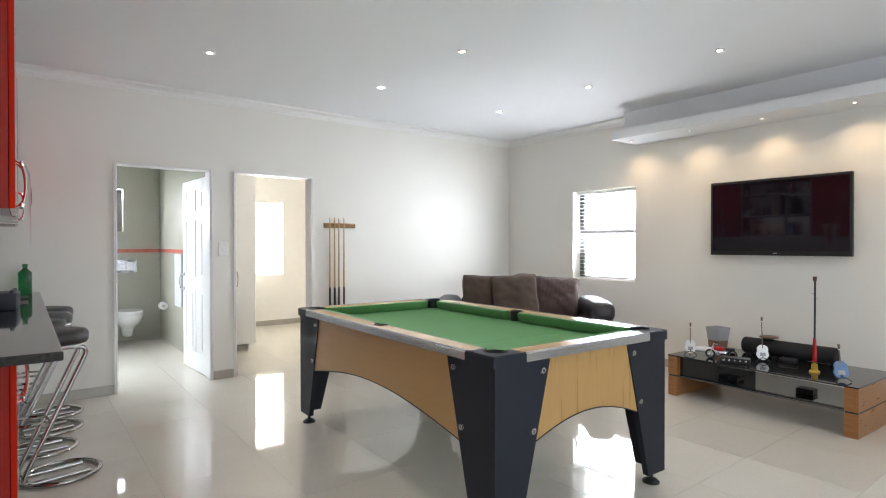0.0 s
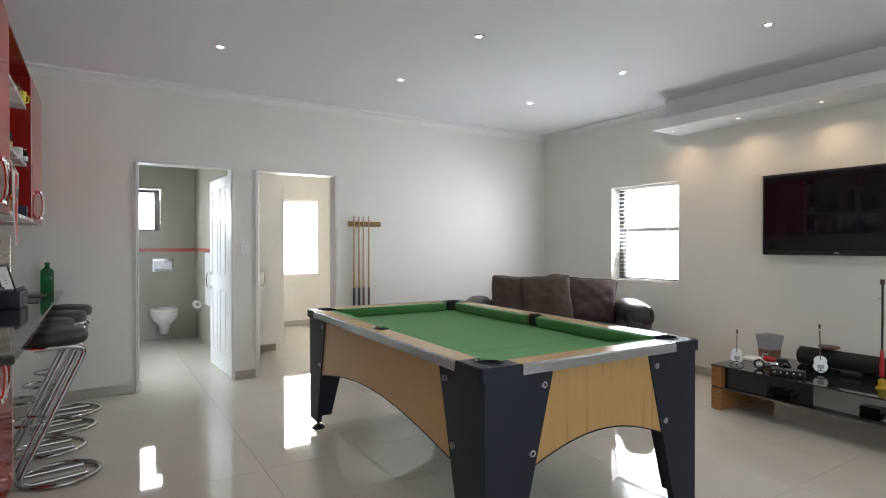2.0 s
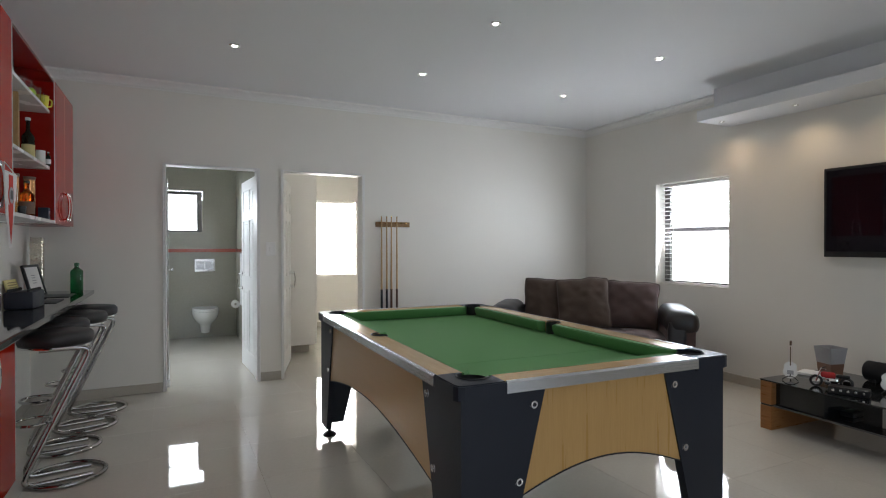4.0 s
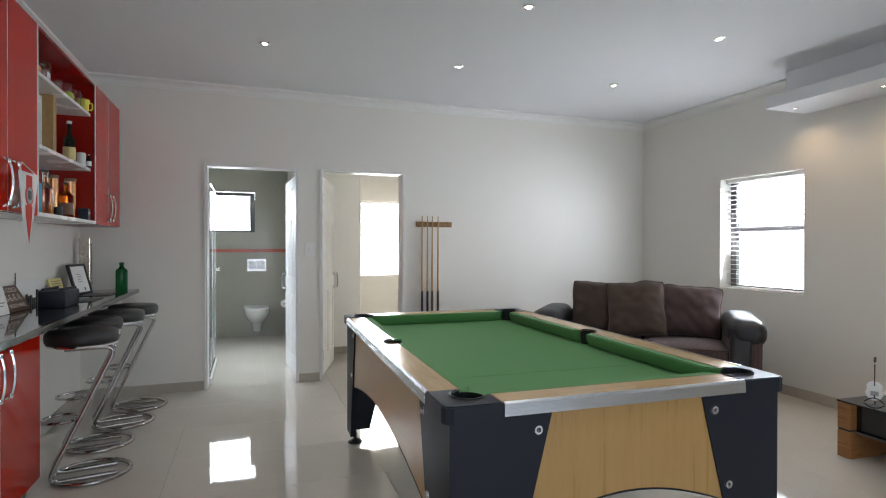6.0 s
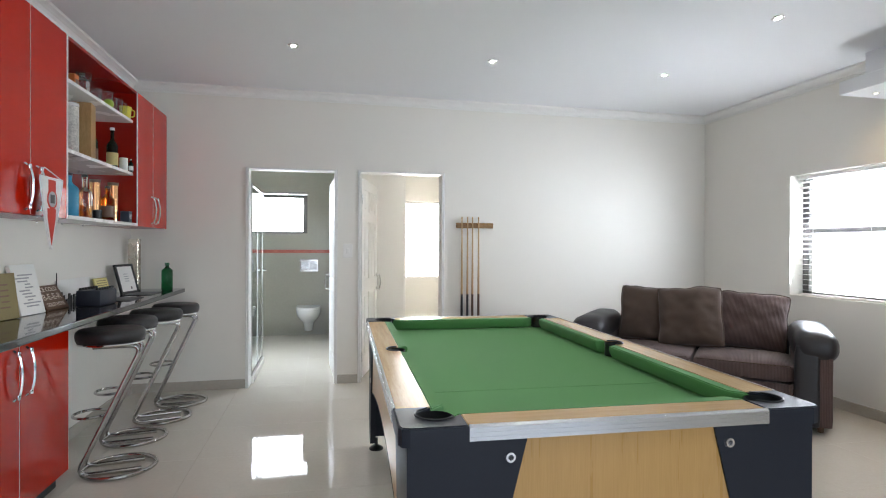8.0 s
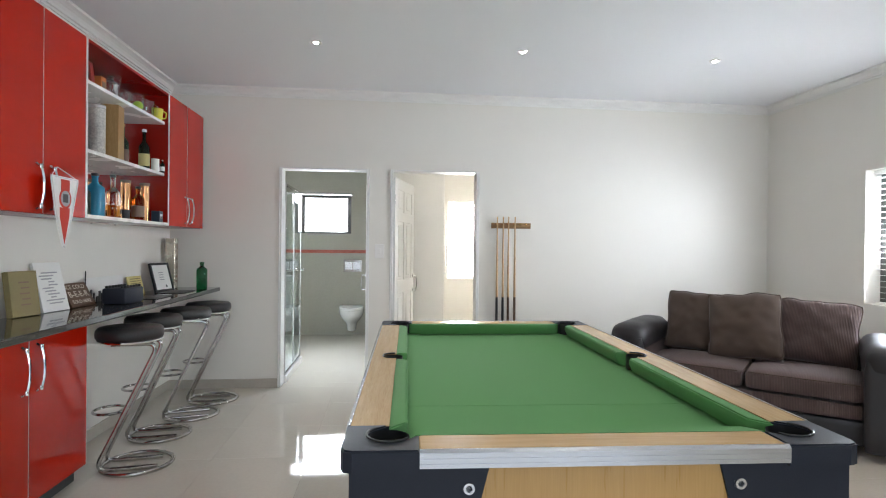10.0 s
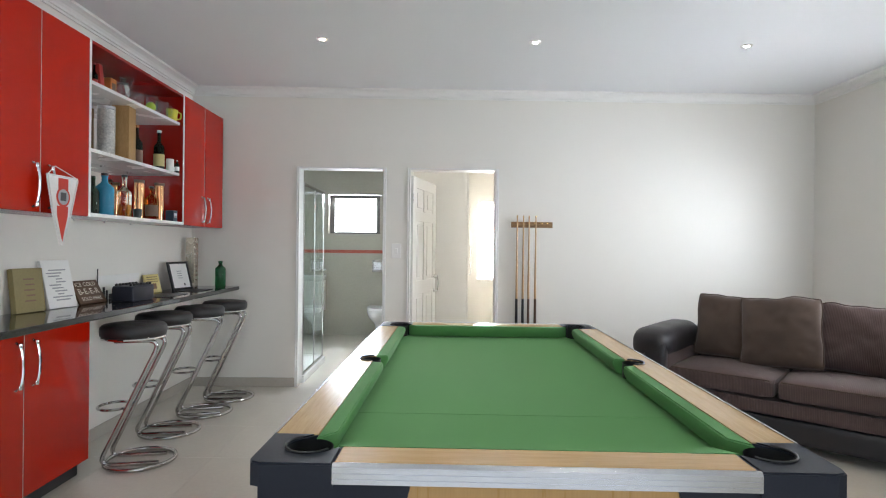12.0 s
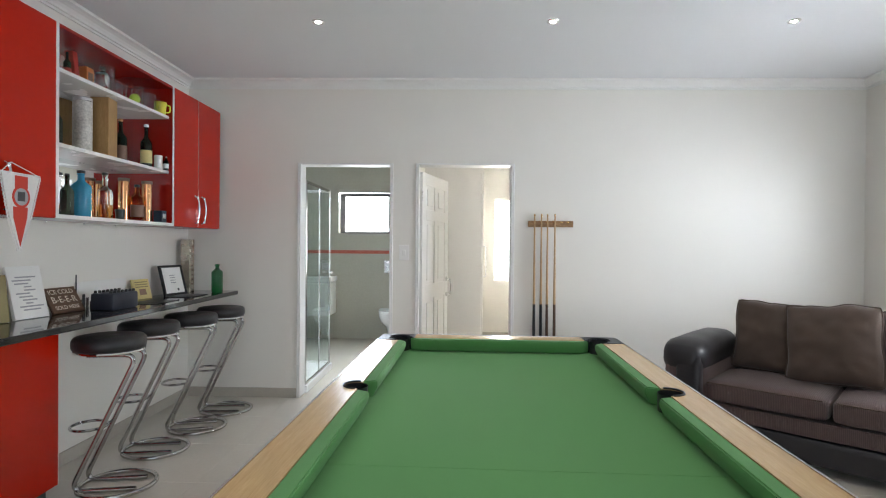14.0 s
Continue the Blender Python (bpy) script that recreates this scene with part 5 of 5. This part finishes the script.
def mini_guitar(label, x, y, h, body, rz, neck_mat=M_CUE, tilt=-10, s=1.0):
    g = thing("miniature_guitar", label, "ornament", pose(x, y, TZ, 0, 0, rz), group="miniature guitars")
    m = pose(0, 0, 0.012, tilt)
    w = 0.048 * s
    out = []
    for i in range(36):
        a = 2 * math.pi * i / 36
        r = 1 + 0.16 * math.cos(2 * a) - 0.22 * abs(math.sin(a)) ** 6 * 0
        waist = 1 - 0.22 * math.exp(-((math.sin(a) - 0.15) / 0.25) ** 2)
        out.append((w * math.cos(a) * waist, w * 1.25 + w * 1.25 * math.sin(a)))
    bm = bmesh.new()
    prism(bm, out, "y", -0.008, 0.008)
    bmesh.ops.bevel(bm, geom=[e for e in bm.edges if abs(e.verts[0].co.y - e.verts[1].co.y) < 1e-6], offset=0.003, segments=2, affect="EDGES")
    part("body", bm, body, g, "", 40, m)
    part("neck", B(-0.0035 * s, 0.0035 * s, -0.010, -0.002, w * 1.9, h - 0.045, bevel=0.001), neck_mat, g, "", False, m)
    part("headstock", B(-0.006 * s, 0.008 * s, -0.009, -0.003, h - 0.035, h, bevel=0.002), neck_mat, g, "", False, m)
    part("pickguard", B(-0.02 * s, 0.02 * s, -0.0098, -0.0085, w * 0.6, w * 1.2, bevel=0.0), M_GREY, g, "", False, m)
    bm = bmesh.new()
    tube(bm, rounded([(-0.05, -0.03, 0.004), (-0.02, -0.012, 0.03), (0.02, -0.012, 0.03), (0.05, -0.03, 0.004)], 0.02), 0.0035, 6)
    tube(bm, [(0, -0.012, 0.03), (0, 0.05, 0.12)], 0.0035, 6)
    tube(bm, [(0, 0.05, 0.12), (0, 0.075, 0.004)], 0.0035, 6)
    part("stand", bm, M_BLACK, g, "black wire stand", True)
    return g


mini_guitar("white miniature electric guitar on a stand", 4.758, 2.625, 0.27, M_CERAMIC, -60, M_DARKWOOD)
mini_guitar("white miniature electric guitar with a long neck", 4.958, 2.105, 0.36, M_CERAMIC, -55, M_DARKWOOD, -8, 1.05)
mini_guitar("blue and white miniature guitar on a stand", 4.688, 1.468, 0.25, M_BLUEPAINT, -50, M_DARKWOOD, -14, 1.1)
g = thing("lute_ornament", "tall thin red and black stringed ornament on yellow base", "ornament", pose(4.848, 1.691, TZ))
part("base", L([(0, 0), (0.036, 0), (0.036, 0.010), (0.022, 0.018), (0.020, 0.062), (0, 0.075)], 20), flat("ochre_lacquer", (0.60, 0.38, 0.03), 0.3), g, "yellow base", 40)
part("body", L([(0, 0.0755), (0.014, 0.08), (0.016, 0.13), (0.013, 0.21), (0.009, 0.26), (0, 0.26)], 16), M_REDPAINT, g, "red lacquered body", True)
bm = bmesh.new()
tube(bm, [(0, 0, 0.26), (0.004, 0, 0.5), (0.004, 0, 0.70)], 0.007, 8)
part("neck", bm, M_BLACK, g, "long black neck", True)
part("head", B(-0.008, 0.012, -0.012, 0.012, 0.70, 0.735, bevel=0.003), M_DARKWOOD, g)
for z, sx in ((0.60, 0.025), (0.565, -0.02)):
    bm = bmesh.new()
    tube(bm, [(0.004, 0, z), (0.004, sx, z + 0.006)], 0.003, 6)
    part("peg", bm, M_CUE, g, "", True)

mb = thing("model_motorcycle", "red and chrome model motorcycle", "model", pose(4.788, 2.368, TZ, 0, 0, 118))
for x in (-0.085, 0.085):
    bm = bmesh.new()
    tube(bm, [(x + 0.032 * math.cos(2 * math.pi * i / 24), 0, 0.040 + 0.032 * math.sin(2 * math.pi * i / 24)) for i in range(24)], 0.0085, 8, True)
    part("tyre", bm, M_BLACK, mb, "black tyre", True)
    bm = bmesh.new()
    lathe(bm, [(0, -0.005), (0.022, -0.004), (0.022, 0.004), (0, 0.005)], 14)
    part("rim", bm, M_CHROME, mb, "chrome rim", True, pose(x, 0, 0.040, 90))
part("engine", B(-0.04, 0.035, -0.024, 0.024, 0.022, 0.070, bevel=0.008, seg=2), M_CHROME, mb, "chrome engine", True)
part("tank", soft_box(-0.025, 0.06, -0.022, 0.022, 0.0705, 0.108, 0.014), M_REDPAINT, mb, "red tank", True)
part("saddle", soft_box(-0.105, -0.026, -0.018, 0.018, 0.074, 0.098, 0.010), M_BLACK, mb, "black saddle", True)
bm = bmesh.new()
tube(bm, [(0.085, 0.012, 0.04), (0.058, 0.012, 0.125)], 0.004, 6)
tube(bm, [(0.085, -0.012, 0.04), (0.058, -0.012, 0.125)], 0.004, 6)
tube(bm, rounded([(0.03, -0.05, 0.13), (0.058, -0.02, 0.125), (0.058, 0.02, 0.125), (0.03, 0.05, 0.13)], 0.01), 0.004, 6)
part("fork", bm, M_CHROME, mb, "chrome fork", True)
bm = bmesh.new()
tube(bm, [(0.03, -0.03, 0.03), (-0.12, -0.03, 0.03)], 0.006, 8)
part("exhaust", bm, M_CHROME, mb, "chrome exhaust", True)
dk = thing("display_plinth", "small black plinth with chrome studs", "plinth", pose(4.718, 2.222, TZ, 0, 0, 20))
part("block", B(-0.045, 0.045, -0.11, 0.11, 0, 0.045, bevel=0.003), M_BLACK, dk)
for k in range(5):
    part("stud", L([(0, 0), (0.010, 0), (0.008, 0.005), (0, 0.006)], 12), M_CHROME, dk, "", True, pose(-0.0455, -0.08 + 0.04 * k, 0.025, 0, -90))

vs = thing("photo_vase", "square flared vase with a grey and brown picture", "vase", pose(5.188, 2.588, TZ, 0, 0, 30))
bm = bmesh.new()
lathe(bm, [(0, 0), (0.075, 0), (0.085, 0.09)], 4)
part("base", bm, M_BROWN, vs, "brown lower half")
bm = bmesh.new()
lathe(bm, [(0.085, 0.0905), (0.105, 0.21), (0.098, 0.21), (0.078, 0.0905)], 4)
part("rim", bm, M_GREY, vs, "pale grey upper half")

sb = thing("loudspeaker", "long black cylindrical loudspeaker on the glass table", "loudspeaker", pose(5.258, 2.025, TZ + 0.072))
bm = bmesh.new()
lathe(bm, [(0, -0.36), (0.060, -0.36), (0.070, -0.35), (0.070, 0.35), (0.060, 0.36), (0, 0.36)], 28)
part("body", bm, flat("black_mesh_cloth", (0.008, 0.008, 0.009), 0.85, bump=0.2), sb, "black cloth body", 40, pose(0, 0, 0, 90))
for y in (-0.30, 0.30):
    part("foot", B(-0.05, 0.05, y - 0.02, y + 0.02, -0.072, -0.052), M_BLACK, sb)
dm = thing("black_bowl", "dark lidded bowl behind the loudspeaker", "bowl", pose(5.258, 2.175, TZ + 0.1425))
part("lid", L([(0, 0), (0.03, 0), (0.075, 0.018), (0.07, 0.03), (0.02, 0.036), (0, 0.036)]), M_DARKWOOD, dm, "", True)
gd = thing("game_controller", "small black electronic gadget on the table", "gadget", pose(5.078, 1.954, TZ, 0, 0, 10))
part("body", soft_box(-0.045, 0.045, -0.065, 0.065, 0, 0.04, 0.012), M_BLACK, gd, "", True)
part("cable", (lambda b: (tube(b, rounded([(0.05, 0.1, 0.01), (0.12, 0.16, 0.006), (0.16, 0.02, 0.006), (0.22, -0.1, 0.006)], 0.05), 0.004, 6), b)[1])(bmesh.new()), M_BLACK, gd, "", True)
bk = thing("white_box", "small white box lying on the table", "box", pose(5.078, 2.634, TZ, 0, 0, 12))
part("carton", B(-0.075, 0.075, -0.10, 0.10, 0, 0.02, bevel=0.003), M_PAPER, bk)
# things on the lower glass shelf
for (y, sx, sy, h) in ((0.98, 0.12, 0.14, 0.03), (0.42, 0.10, 0.12, 0.04)):
    b2 = thing("set_top_box", "small black electronic box on the glass shelf", "set-top box", pose(4.88, 1.335 + y, 0.1785))
    part("casing", B(-sx / 2, sx / 2, -sy / 2, sy / 2, 0, h, bevel=0.004), M_BLACK, b2)


# ---- pieces of the floor ----
TILE, TX, TY = 0.6, 0.628, 3.464
cuts = {}


def cut_tiles(x0, x1, y0, y1):
    i0, i1 = math.floor((x0 - TX) / TILE), math.ceil((x1 - TX) / TILE)
    j0, j1 = math.floor((y0 - TY) / TILE), math.ceil((y1 - TY) / TILE)
    for i in range(i0, i1):
        for j in range(j0, j1):
            a, b = max(x0, TX + i * TILE), min(x1, TX + (i + 1) * TILE)
            c, d = max(y0, TY + j * TILE), min(y1, TY + (j + 1) * TILE)
            if b - a < 0.02 or d - c < 0.02:
                continue
            key = (round(b - a, 3), round(d - c, 3))
            if key not in cuts:
                cuts[key] = tile_mesh(*key)
            t = new("tile", cuts[key])
            t.parent = floor
            t.location = (a, c, 0)


cut_tiles(XL, XR, YN, YF)
cut_tiles(D1[0], D1[1], YF, YF + WT)
cut_tiles(D2[0], D2[1], YF, YF + WT)
cut_tiles(-1.2, 1.62, YF + WT, YB)
cut_tiles(1.74, 5.0, YF + WT, YR)
